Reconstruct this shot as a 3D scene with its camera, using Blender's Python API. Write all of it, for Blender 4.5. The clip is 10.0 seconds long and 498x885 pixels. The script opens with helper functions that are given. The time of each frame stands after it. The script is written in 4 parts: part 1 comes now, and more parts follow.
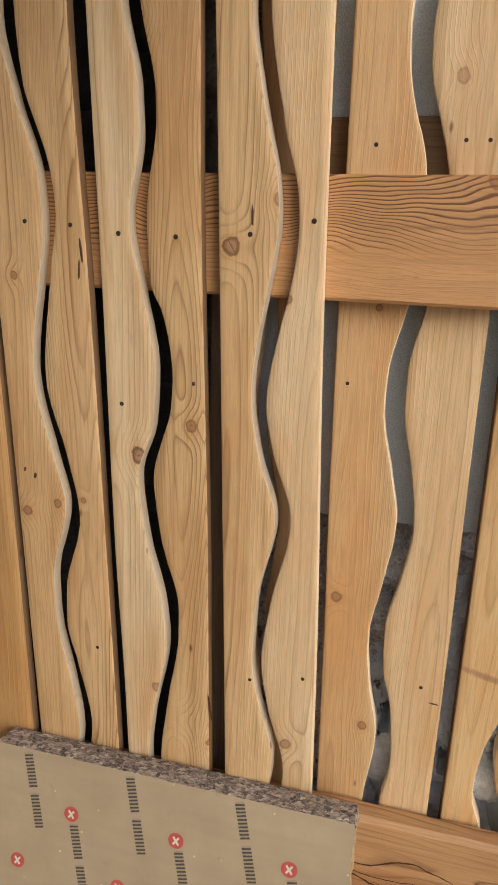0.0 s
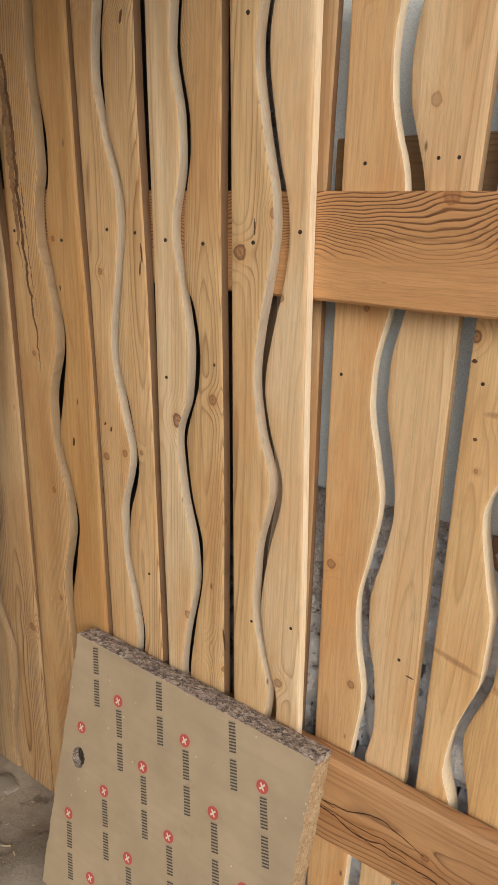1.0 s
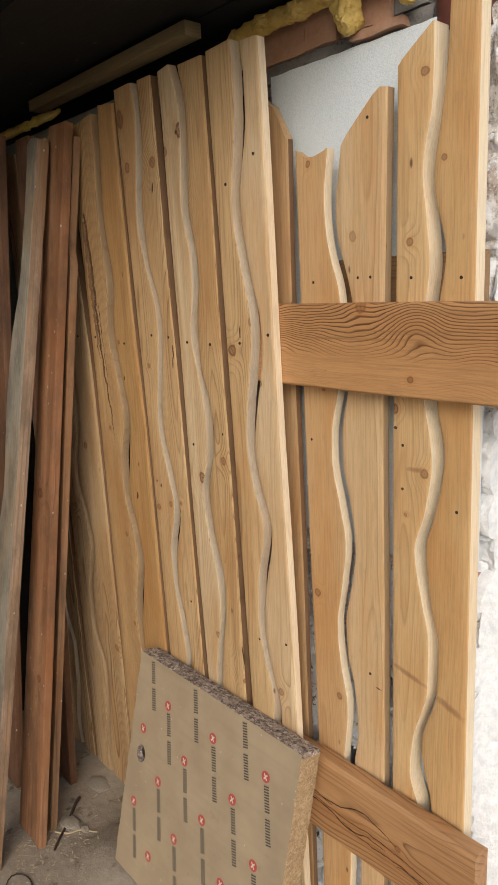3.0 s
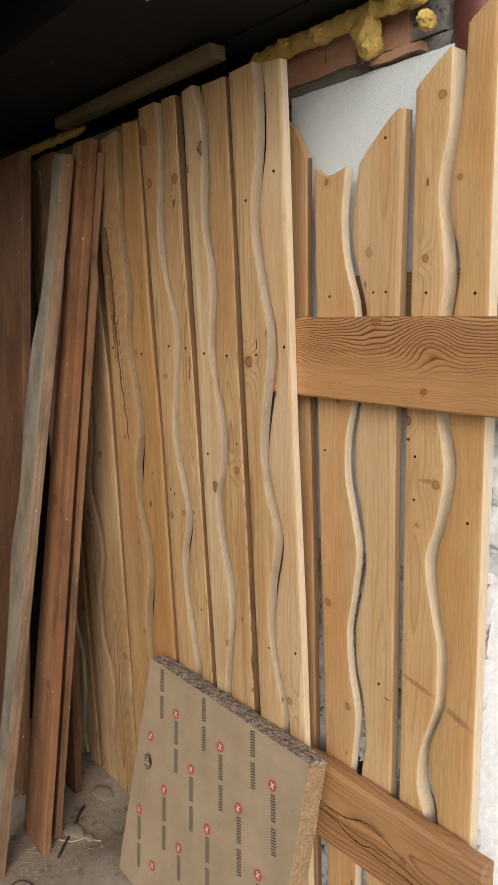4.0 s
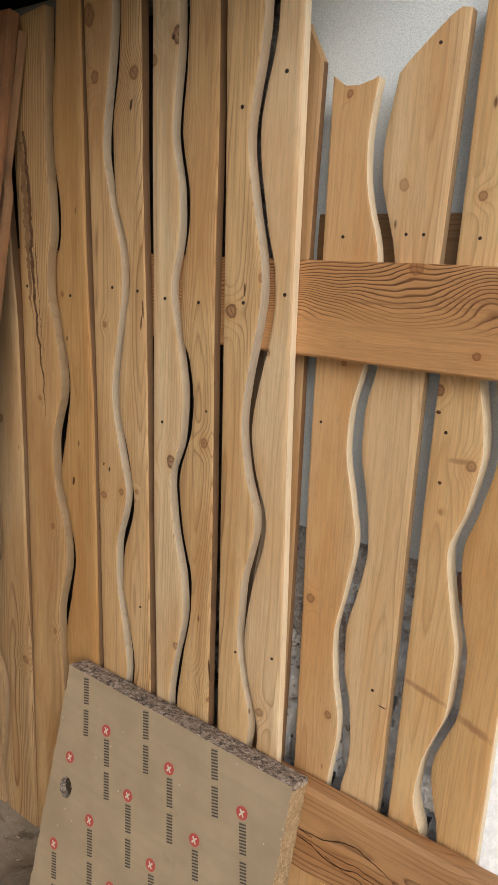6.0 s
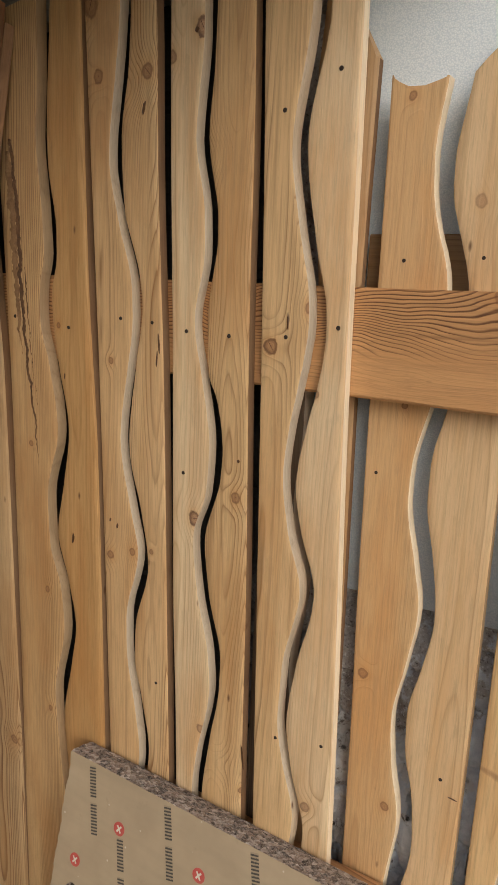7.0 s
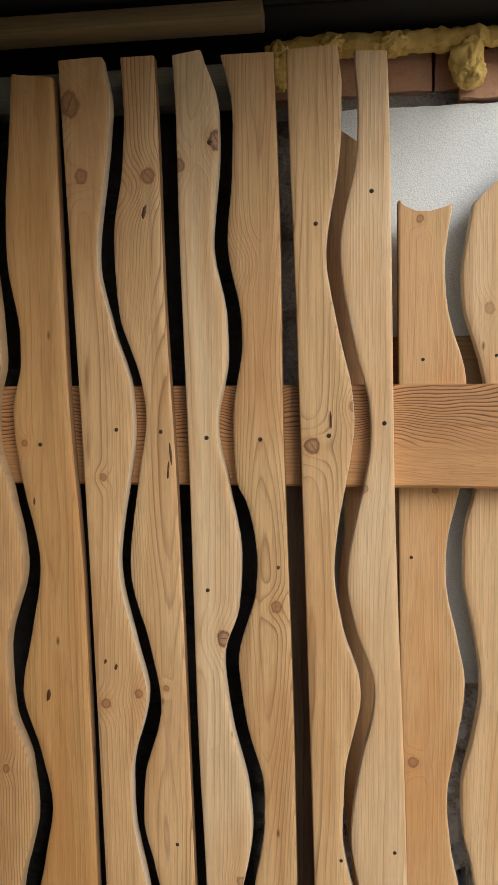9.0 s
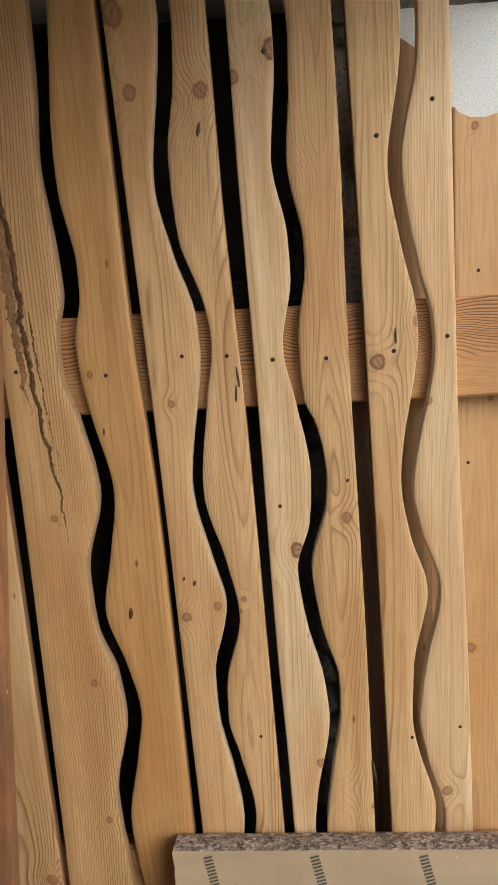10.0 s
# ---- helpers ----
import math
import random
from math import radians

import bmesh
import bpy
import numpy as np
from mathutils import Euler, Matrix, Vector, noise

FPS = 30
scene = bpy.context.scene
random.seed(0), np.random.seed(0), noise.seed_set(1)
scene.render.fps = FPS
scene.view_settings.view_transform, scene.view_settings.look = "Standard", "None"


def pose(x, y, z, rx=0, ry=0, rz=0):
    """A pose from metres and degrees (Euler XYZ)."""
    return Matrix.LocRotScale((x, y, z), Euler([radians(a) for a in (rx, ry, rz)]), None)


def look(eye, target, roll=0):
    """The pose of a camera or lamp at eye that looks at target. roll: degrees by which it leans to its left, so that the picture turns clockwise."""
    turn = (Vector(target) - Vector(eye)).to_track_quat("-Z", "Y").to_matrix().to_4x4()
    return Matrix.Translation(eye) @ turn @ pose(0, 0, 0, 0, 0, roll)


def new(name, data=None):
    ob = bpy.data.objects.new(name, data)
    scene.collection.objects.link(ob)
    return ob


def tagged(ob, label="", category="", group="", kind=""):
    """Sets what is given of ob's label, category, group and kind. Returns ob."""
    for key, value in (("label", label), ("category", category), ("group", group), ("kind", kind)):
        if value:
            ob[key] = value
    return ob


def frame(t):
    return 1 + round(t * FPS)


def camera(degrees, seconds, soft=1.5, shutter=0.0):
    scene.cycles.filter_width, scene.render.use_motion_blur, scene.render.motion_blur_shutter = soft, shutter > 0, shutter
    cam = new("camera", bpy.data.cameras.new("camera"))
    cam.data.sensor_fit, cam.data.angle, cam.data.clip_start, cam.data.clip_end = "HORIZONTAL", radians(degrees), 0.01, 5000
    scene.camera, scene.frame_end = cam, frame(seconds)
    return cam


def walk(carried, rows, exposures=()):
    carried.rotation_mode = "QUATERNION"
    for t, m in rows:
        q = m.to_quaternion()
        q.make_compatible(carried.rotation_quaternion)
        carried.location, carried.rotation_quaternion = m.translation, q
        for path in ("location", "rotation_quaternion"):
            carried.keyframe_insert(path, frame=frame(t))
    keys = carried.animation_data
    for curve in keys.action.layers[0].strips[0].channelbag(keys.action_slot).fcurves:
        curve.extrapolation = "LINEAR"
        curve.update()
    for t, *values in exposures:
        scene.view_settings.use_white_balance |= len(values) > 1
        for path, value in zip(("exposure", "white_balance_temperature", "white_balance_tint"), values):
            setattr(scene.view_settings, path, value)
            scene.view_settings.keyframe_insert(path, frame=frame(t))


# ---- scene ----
cam = camera(39.7, 10.0, soft=0.9)
PATH = [
    (0, (1.259, -0.879, 1.408), (0.783, 0.979, 0.841), 1.9),
    (0.5, (1.443, -0.852, 1.429), (0.553, 0.839, 0.838), -0.4),
    (1, (1.66, -0.876, 1.451), (0.549, 0.665, 0.827), 1.7),
    (1.5, (1.762, -0.905, 1.474), (0.519, 0.597, 1.028), -0.6),
    (2, (1.814, -0.89, 1.511), (0.537, 0.591, 1.092), -0.9),
    (2.5, (1.976, -0.884, 1.526), (0.597, 0.496, 1.084), -1.0),
    (3, (2.088, -0.913, 1.529), (0.618, 0.366, 1.081), -2.6),
    (3.2, (2.102, -0.93, 1.528), (0.62, 0.337, 1.082), -2.6),
    (4.5, (2.097, -0.945, 1.512), (0.607, 0.336, 1.138), -1.0),
    (5, (1.968, -0.95, 1.507), (0.579, 0.417, 1.057), 0.4),
    (5.2, (1.907, -0.952, 1.493), (0.572, 0.463, 1.03), 1.2),
    (6.3, (1.658, -0.949, 1.464), (0.568, 0.659, 0.989), 3.0),
    (6.5, (1.602, -0.912, 1.465), (0.519, 0.703, 0.998), 2.9),
    (7, (1.516, -0.881, 1.48), (0.489, 0.779, 1.043), 2.5),
    (7.5, (1.386, -0.955, 1.478), (0.679, 0.882, 1.126), 0.9),
    (8, (1.254, -1.049, 1.461), (0.809, 0.875, 1.146), 2.0),
    (8.5, (1.141, -1.056, 1.455), (0.762, 0.893, 1.209), 0.7),
    (9, (1.029, -1.016, 1.469), (0.795, 0.966, 1.339), -0.2),
    (9.5, (0.942, -1.007, 1.501), (0.875, 0.965, 1.172), -0.1),
    (10, (0.87, -1.055, 1.489), (0.743, 0.904, 1.105), -3.2),
]
walk(cam, [(t, look(eye, target, roll)) for t, eye, target, roll in PATH], exposures=((0, -0.3), (2.5, -0.26), (3.0, -0.40), (4.5, -0.47), (6.5, -0.5), (8.5, -0.47), (9.0, -0.36), (9.5, -0.22), (10, -0.25)))

# ---------------------------------------------------------------- light
world = bpy.data.worlds.new("sky")
scene.world = world
world.use_nodes = True
wn, wl = world.node_tree.nodes, world.node_tree.links
sky = wn.new("ShaderNodeTexSky")
sky.sky_type = "NISHITA"
sky.sun_disc = False
sky.sun_elevation = radians(30)
sky.sun_rotation = radians(136)
sky.air_density, sky.dust_density = 1.0, 2.5
wl.new(sky.outputs[0], wn["Background"].inputs[0])
wn["Background"].inputs[1].default_value = 0.15

sun_data = bpy.data.lights.new("sun", "SUN")
sun_data.energy, sun_data.angle, sun_data.color = 1.9, radians(35), (1.0, 0.97, 0.93)
sun = new("sun", sun_data)
sun.matrix_world = look((4.3, -3.2, 3.2), (1.2, 0.0, 1.0))


# ---------------------------------------------------------------- material helpers
class Nodes:
    """A small builder of node trees."""

    def __init__(self, name, rough=0.6, metal=0.0):
        self.mat = bpy.data.materials.new(name)
        self.mat.use_nodes = True
        self.t = self.mat.node_tree
        self.bsdf = self.t.nodes["Principled BSDF"]
        self.bsdf.inputs["Roughness"].default_value = rough
        self.bsdf.inputs["Metallic"].default_value = metal
        self.pos = self.t.nodes.new("ShaderNodeTexCoord").outputs["Object"]

    def put(self, socket, value):
        if isinstance(value, bpy.types.NodeSocket):
            self.t.links.new(value, socket)
        elif value is not None:
            socket.default_value = value

    def math(self, op, a, b=None, c=None, clamp=False):
        n = self.t.nodes.new("ShaderNodeMath")
        n.operation, n.use_clamp = op, clamp
        for i, v in enumerate((a, b, c)):
            self.put(n.inputs[i], v)
        return n.outputs[0]

    def vec(self, op, a, b=None):
        n = self.t.nodes.new("ShaderNodeVectorMath")
        n.operation = op
        self.put(n.inputs[0], a)
        self.put(n.inputs[1], b)
        return n.outputs["Value" if op in ("LENGTH", "DISTANCE") else "Vector"]

    def noise(self, scale=(1, 1, 1), shift=(0, 0, 0), detail=3.0, rough=0.55):
        m = self.t.nodes.new("ShaderNodeMapping")
        self.t.links.new(self.pos, m.inputs[0])
        m.inputs["Scale"].default_value, m.inputs["Location"].default_value = scale, shift
        n = self.t.nodes.new("ShaderNodeTexNoise")
        self.t.links.new(m.outputs[0], n.inputs["Vector"])
        n.inputs["Scale"].default_value, n.inputs["Detail"].default_value, n.inputs["Roughness"].default_value = 1.0, detail, rough
        return n.outputs["Fac"]

    def cells(self, scale, shift=(0, 0, 0), feature="F1"):
        m = self.t.nodes.new("ShaderNodeMapping")
        self.t.links.new(self.pos, m.inputs[0])
        m.inputs["Scale"].default_value, m.inputs["Location"].default_value = scale, shift
        n = self.t.nodes.new("ShaderNodeTexVoronoi")
        n.feature = feature
        n.inputs["Scale"].default_value = 1.0
        self.t.links.new(m.outputs[0], n.inputs["Vector"])
        return n.outputs

    def ramp(self, fac, stops):
        n = self.t.nodes.new("ShaderNodeValToRGB")
        e = n.color_ramp.elements
        while len(e) < len(stops):
            e.new(0.5)
        for el, (p, col) in zip(e, stops):
            el.position = p
            el.color = (col, col, col, 1) if isinstance(col, (int, float)) else (*col, 1)
        self.put(n.inputs[0], fac)
        return n.outputs[0]

    def mix(self, fac, a, b, blend="MIX"):
        n = self.t.nodes.new("ShaderNodeMix")
        n.data_type, n.blend_type = "RGBA", blend
        self.put(n.inputs[0], fac)
        for s, v in ((n.inputs[6], a), (n.inputs[7], b)):
            self.put(s, (*v, 1) if isinstance(v, tuple) and len(v) == 3 else v)
        return n.outputs[2]

    def bump(self, height, strength=0.3, distance=0.002):
        n = self.t.nodes.new("ShaderNodeBump")
        n.inputs["Strength"].default_value, n.inputs["Distance"].default_value = strength, distance
        self.put(n.inputs["Height"], height)
        self.t.links.new(n.outputs[0], self.bsdf.inputs["Normal"])

    def done(self, colour, rough=None):
        self.put(self.bsdf.inputs["Base Color"], (*colour, 1) if isinstance(colour, tuple) else colour)
        if rough is not None:
            self.put(self.bsdf.inputs["Roughness"], rough)
        return self.mat


PINE = ((0.71, 0.475, 0.24), (0.22, 0.09, 0.026))      # early wood, late wood
HONEY = ((0.63, 0.395, 0.18), (0.19, 0.075, 0.022))
# Pine toned down for the corner boards, the corner's shade in its colour.
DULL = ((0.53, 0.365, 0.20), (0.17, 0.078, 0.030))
FRESH = ((0.78, 0.585, 0.36), (0.34, 0.175, 0.065))
BARWOOD = ((0.62, 0.325, 0.128), (0.12, 0.042, 0.014))
GREY_OLD = ((0.36, 0.31, 0.24), (0.19, 0.15, 0.11))


def timber(name, seed, tones=PINE, along="z", pith=(0.0, 0.05), rings=270.0, wander=0.014, knots=(), contrast=1.5, stain=0.6, rough=0.55, relief=0.5, flow=1.3, cover=0.40, plain_under=None, scars=(), flecks=None):
    """Sawn softwood: growth rings about a wandering pith, bent round its knots. knots: (across, along, radius)."""
    n = Nodes(name, rough)
    rnd = random.Random(seed)
    k, w = 1 + rnd.uniform(-0.09, 0.07), rnd.uniform(-0.06, 0.06)
    tones = tuple((k * (1 + 0.5 * w) * a, k * b, k * (1 - 1.2 * w) * c) for a, b, c in tones)
    sh = tuple(rnd.uniform(-40, 40) for _ in range(3))
    sep = n.t.nodes.new("ShaderNodeSeparateXYZ")
    n.t.links.new(n.pos, sep.inputs[0])
    X, Y, Z = sep.outputs
    across, length = (X, Z) if along == "z" else (Z, X)

    def sc(a, b):
        return (a, a, b) if along == "z" else (b, a, a)

    slow = n.noise(sc(5.0, flow), sh, 1.5)
    mid = n.noise(sc(26.0, flow * 3.0), sh[::-1], 2.0)
    dx = n.math("SUBTRACT", across, pith[0])
    dy = n.math("SUBTRACT", Y, pith[1])
    r = n.math("SQRT", n.math("ADD", n.math("MULTIPLY", dx, dx), n.math("MULTIPLY", dy, dy)))
    r = n.math("ADD", r, n.math("MULTIPLY", n.math("SUBTRACT", slow, 0.5), wander * 2.2))
    r = n.math("ADD", r, n.math("MULTIPLY", n.math("SUBTRACT", mid, 0.5), wander * 0.22))
    fill = rim = halo = None
    lump = n.noise((85.0, 85.0, 85.0), sh, 3.0, 0.6)
    for ka, kl, kr, *dark in knots:
        strength = dark[0] if dark else 0.8
        a = n.math("SUBTRACT", across, ka)
        b = n.math("SUBTRACT", length, kl)
        d = n.math("SQRT", n.math("ADD", n.math("MULTIPLY", a, a), n.math("MULTIPLY", n.math("MULTIPLY", b, b), rnd.uniform(0.62, 1.0))))
        bell = n.math("POWER", 2.718, n.math("MULTIPLY", n.math("MULTIPLY", d, d), -1.0 / (2.3 * kr) ** 2))
        r = n.math("ADD", r, n.math("MULTIPLY", bell, kr * 0.9))
        if strength < 0.3:
            continue
        kr *= 0.80
        dd = n.math("DIVIDE", n.math("ADD", d, n.math("MULTIPLY", n.math("SUBTRACT", lump, 0.5), kr * 0.95)), kr * 3)
        turn = n.math("MULTIPLY", n.math("SINE", n.math("MULTIPLY", dd, 75.0)), 0.18)
        f = n.ramp(dd, [(0.0, 0.95), (0.12, 0.70), (0.25, 0.82), (0.31, 0.85), (0.37, 0.0)])
        f = n.math("MULTIPLY", n.math("ADD", f, n.math("MULTIPLY", turn, f)), strength, clamp=True)
        lean = rnd.uniform(0, 3.14)
        check = n.math("ABSOLUTE", n.math("ADD", n.math("MULTIPLY", a, math.cos(lean)), n.math("MULTIPLY", b, math.sin(lean))))
        check = n.math("MULTIPLY", n.math("LESS_THAN", check, kr * 0.045), n.math("LESS_THAN", dd, 0.24 if kr > 0.0098 else 0.0))
        e = n.math("MAXIMUM", n.ramp(dd, [(0.16, 0.0), (0.27, 0.30 if strength < 0.85 else 0.55), (0.32, 0.42 if strength < 0.85 else 0.7), (0.40, 0.0)]), n.math("MULTIPLY", check, 0.9))
        e = n.math("MULTIPLY", e, strength)
        h = n.math("MULTIPLY", n.ramp(dd, [(0.33, 0.6), (0.5, 0.28), (0.9, 0.0)]), strength)
        fill = f if fill is None else n.math("MAXIMUM", fill, f)
        rim = e if rim is None else n.math("MAXIMUM", rim, e)
        halo = h if halo is None else n.math("MAXIMUM", halo, h)
    for ka, kl, wa, wl, lean in scars:
        a = n.math("SUBTRACT", across, ka)
        b = n.math("SUBTRACT", length, kl)
        c, q = math.cos(radians(lean)), math.sin(radians(lean))
        u = n.math("DIVIDE", n.math("ADD", n.math("MULTIPLY", a, c), n.math("MULTIPLY", b, q)), wa * 3)
        v = n.math("DIVIDE", n.math("SUBTRACT", n.math("MULTIPLY", b, c), n.math("MULTIPLY", a, q)), wl * 3)
        dd = n.math("ADD", n.math("SQRT", n.math("ADD", n.math("MULTIPLY", u, u), n.math("MULTIPLY", v, v))), n.math("MULTIPLY", n.math("SUBTRACT", lump, 0.5), 0.35))
        f = n.ramp(dd, [(0.0, 0.75), (0.2, 0.55), (0.40, 0.0)])
        fill = f if fill is None else n.math("MAXIMUM", fill, f)
        rim = n.math("MULTIPLY", f, 0.15) if rim is None else rim
        halo = n.math("MULTIPLY", f, 0.5) if halo is None else halo
    ring = n.math("FRACT", n.math("MULTIPLY", r, rings))
    band = n.ramp(ring, [(0.0, 0.30), (0.08, 0.0), (0.62, 0.06), (0.86, 0.55), (0.94, 1.0), (1.0, 0.4)])
    fade = n.noise(sc(14.0, 1.3), (sh[1], sh[0], sh[2]), 2.0)
    fine = n.noise(sc(380.0, 14.0), sh, 4.0, 0.75)
    blotch = n.noise(sc(9.0, 2.6), (sh[2], sh[1], sh[0]), 4.0, 0.6)
    amount = n.math("MULTIPLY", band, n.math("MULTIPLY", n.ramp(fade, [(cover, 0.06), (cover + 0.2, 1.0)]), contrast * 1.15))
    if plain_under:
        amount = n.math("MULTIPLY", amount, n.ramp(n.math("ADD", n.math("SUBTRACT", across, plain_under - 0.1), n.math("MULTIPLY", n.math("SUBTRACT", slow, 0.5), 0.12)), [(0.07, 0.16), (0.13, 1.0)]))
    col = n.mix(amount, tones[0], tones[1])
    col = n.mix(n.math("MULTIPLY", n.ramp(blotch, [(0.44, 0.0), (0.64, 1.0)]), stain), col, tuple(k * (0.45 * a + 0.55 * b) for k, a, b in zip((1.2, 1.0, 0.75), *tones)))
    sap = n.noise(sc(20.0, 0.9), (sh[0], sh[2], sh[1]), 2.0)
    col = n.mix(n.math("MULTIPLY", n.ramp(sap, [(0.52, 0.0), (0.66, 1.0)]), stain * 0.8), col, tuple(min(0.8, k * a) for k, a in zip((1.13, 1.2, 1.3), tones[0])))
    grime = n.noise(sc(40.0, 16.0), (sh[2], sh[0], sh[1]), 5.0, 0.7)
    col = n.mix(n.ramp(grime, [(0.58, 0.0), (0.78, 0.32)]), col, tuple(0.42 * c for c in tones[0]))
    col = n.mix(n.ramp(fine, [(0.45, 0.0), (0.72, 0.5)]), col, tuple(c * 0.5 for c in tones[0]))
    streak = n.noise(sc(120.0, 2.2), (sh[1], sh[2], sh[0]), 3.0, 0.65)
    col = n.mix(n.ramp(streak, [(0.54, 0.0), (0.70, 0.5)]), col, tuple(0.35 * a + 0.65 * b for a, b in zip(*tones)))
    specks = n.cells(sc(34.0, 13.0), sh)
    gate = n.math("MULTIPLY", n.math("GREATER_THAN", n.math("FRACT", n.math("MULTIPLY", specks["Color"], 7.31)), 0.87), 0.9)
    col = n.mix(n.math("MULTIPLY", n.ramp(specks["Distance"], [(0.06, 1.0), (0.13, 0.0)]), gate), col, (0.12, 0.05, 0.018))
    if flecks:
        drop = n.cells(sc(70.0, 45.0), sh[::-1])
        gate = n.math("GREATER_THAN", n.math("FRACT", n.math("MULTIPLY", drop["Color"], 5.17)), flecks)
        col = n.mix(n.math("MULTIPLY", n.ramp(drop["Distance"], [(0.10, 0.9), (0.2, 0.0)]), gate), col, (0.62, 0.58, 0.50))
        smut = n.noise(sc(11.0, 5.0), (sh[0], sh[2], sh[1]), 5.0, 0.7)
        col = n.mix(n.ramp(smut, [(0.46, 0.0), (0.62, 0.65)]), col, tuple(0.38 * c for c in tones[0]))
    if fill is not None:
        col = n.mix(halo, col, tuple(c * k for c, k in zip(tones[0], (0.80, 0.62, 0.45))))
        col = n.mix(fill, col, tuple(c * k for c, k in zip(tones[0], (0.42, 0.30, 0.28))))
        col = n.mix(rim, col, tuple(c * k for c, k in zip(tones[0], (0.13, 0.08, 0.07))))
    height = n.math("ADD", n.math("MULTIPLY", fine, 0.7), n.math("MULTIPLY", band, 0.4))
    n.bump(height, relief, 0.0012)
    return n.done(col, n.math("ADD", n.math("MULTIPLY", fine, 0.25), rough - 0.12))


def plain(name, a, b, scale=30.0, rough=0.8, bump=0.4, dist=0.003, metal=0.0, dark=None):
    """A mottled mineral or plastic surface at two scales."""
    n = Nodes(name, rough, metal)
    big = n.noise((scale * 0.2,) * 3, (3, 7, 1), 3)
    small = n.noise((scale * 2.5,) * 3, (9, 2, 5), 4, 0.7)
    col = n.mix(n.ramp(n.math("ADD", n.math("MULTIPLY", big, 0.55), n.math("MULTIPLY", small, 0.45)), [(0.35, 0.0), (0.65, 1.0)]), a, b)
    if dark:
        col = n.mix(n.ramp(n.noise((scale,) * 3, (1, 8, 4), 5, 0.65), [(0.58, 0.0), (0.68, 0.8)]), col, dark)
    n.bump(n.math("ADD", small, big), bump, dist)
    return n.done(col)


SAWN = timber("sawn_edge", 77, ((0.56, 0.455, 0.325), (0.40, 0.30, 0.20)), rings=90.0, contrast=0.5, stain=0.4, rough=0.65)
# Brown straight edges, darkened again so the gaps' shade is in the tone.
GAP_SIDE = timber("brown_shaded_edge", 79, ((0.25, 0.14, 0.068), (0.12, 0.058, 0.026)), rings=90.0, contrast=0.6, stain=0.6, rough=0.8)
# Fresh-cut edges; the stronger daylight at the right is put into their tone.
PALE_SAWN = timber("pale_sawn_edge", 78, ((0.84, 0.69, 0.47), (0.70, 0.52, 0.31)), rings=90.0, contrast=0.4, stain=0.2, rough=0.65)
# Darker copy of the sawn edge, shade put into its tones.
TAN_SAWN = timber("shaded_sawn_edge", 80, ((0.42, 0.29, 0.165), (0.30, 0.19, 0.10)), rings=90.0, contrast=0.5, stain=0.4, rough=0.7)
SCREW = plain("screw_steel", (0.018, 0.011, 0.007), (0.05, 0.03, 0.018), 400, 0.85, 0.3, 0.0004)


# ---------------------------------------------------------------- mesh helpers
def mesh_ob(name, bm, mats, parent=None, smooth=True):
    me = bpy.data.meshes.new(name)
    bmesh.ops.recalc_face_normals(bm, faces=bm.faces)
    bm.to_mesh(me)
    bm.free()
    for m in mats if isinstance(mats, (list, tuple)) else [mats]:
        me.materials.append(m)
    for p in me.polygons:
        p.use_smooth = smooth
    if smooth:
        me.set_sharp_from_angle(angle=radians(40))
    ob = new(name, me)
    ob.parent = parent
    return ob


def part(name, bm, material, parent, label="", smooth=True):
    """One mesh part under a thing."""
    return tagged(mesh_ob(name, bm, material, parent, smooth), label)


def box_into(bm, lo, hi, bevel=0.0, segs=1):
    lo, hi = Vector(lo), Vector(hi)
    made = bmesh.ops.create_cube(bm, size=1.0, matrix=Matrix.Translation((lo + hi) / 2) @ Matrix.Diagonal((*(hi - lo), 1)))
    if bevel:
        es = list({e for v in made["verts"] for e in v.link_edges})
        bmesh.ops.bevel(bm, geom=es, offset=bevel, segments=segs, affect="EDGES", profile=0.6)
    return bm


def smooth_line(knots):
    """A smooth curve through (along, across) knots, with no overshoot between them."""
    k = sorted(knots)
    t = np.array([a for a, _ in k])
    v = np.array([b for _, b in k])
    if len(k) == 1:
        return lambda s: v[0]
    h, d = np.diff(t), np.diff(v) / np.diff(t)
    m = np.zeros(len(k))
    m[0], m[-1] = d[0], d[-1]
    for i in range(1, len(k) - 1):
        m[i] = 0 if d[i - 1] * d[i] <= 0 else 2 * d[i - 1] * d[i] / (d[i - 1] + d[i])
    if len(k) == 2:
        m[:] = d[0]

    def f(s):
        if s <= t[0]:
            return v[0] + (m[0] if len(k) < 5 else 0) * (s - t[0])
        if s >= t[-1]:
            return v[-1] + (m[-1] if len(k) < 5 else 0) * (s - t[-1])
        i = int(np.searchsorted(t, s)) - 1
        u = (s - t[i]) / h[i]
        return ((1 + 2 * u) * (1 - u) ** 2 * v[i] + u * (1 - u) ** 2 * h[i] * m[i]
                + u * u * (3 - 2 * u) * v[i + 1] + u * u * (u - 1) * h[i] * m[i + 1])
    return f


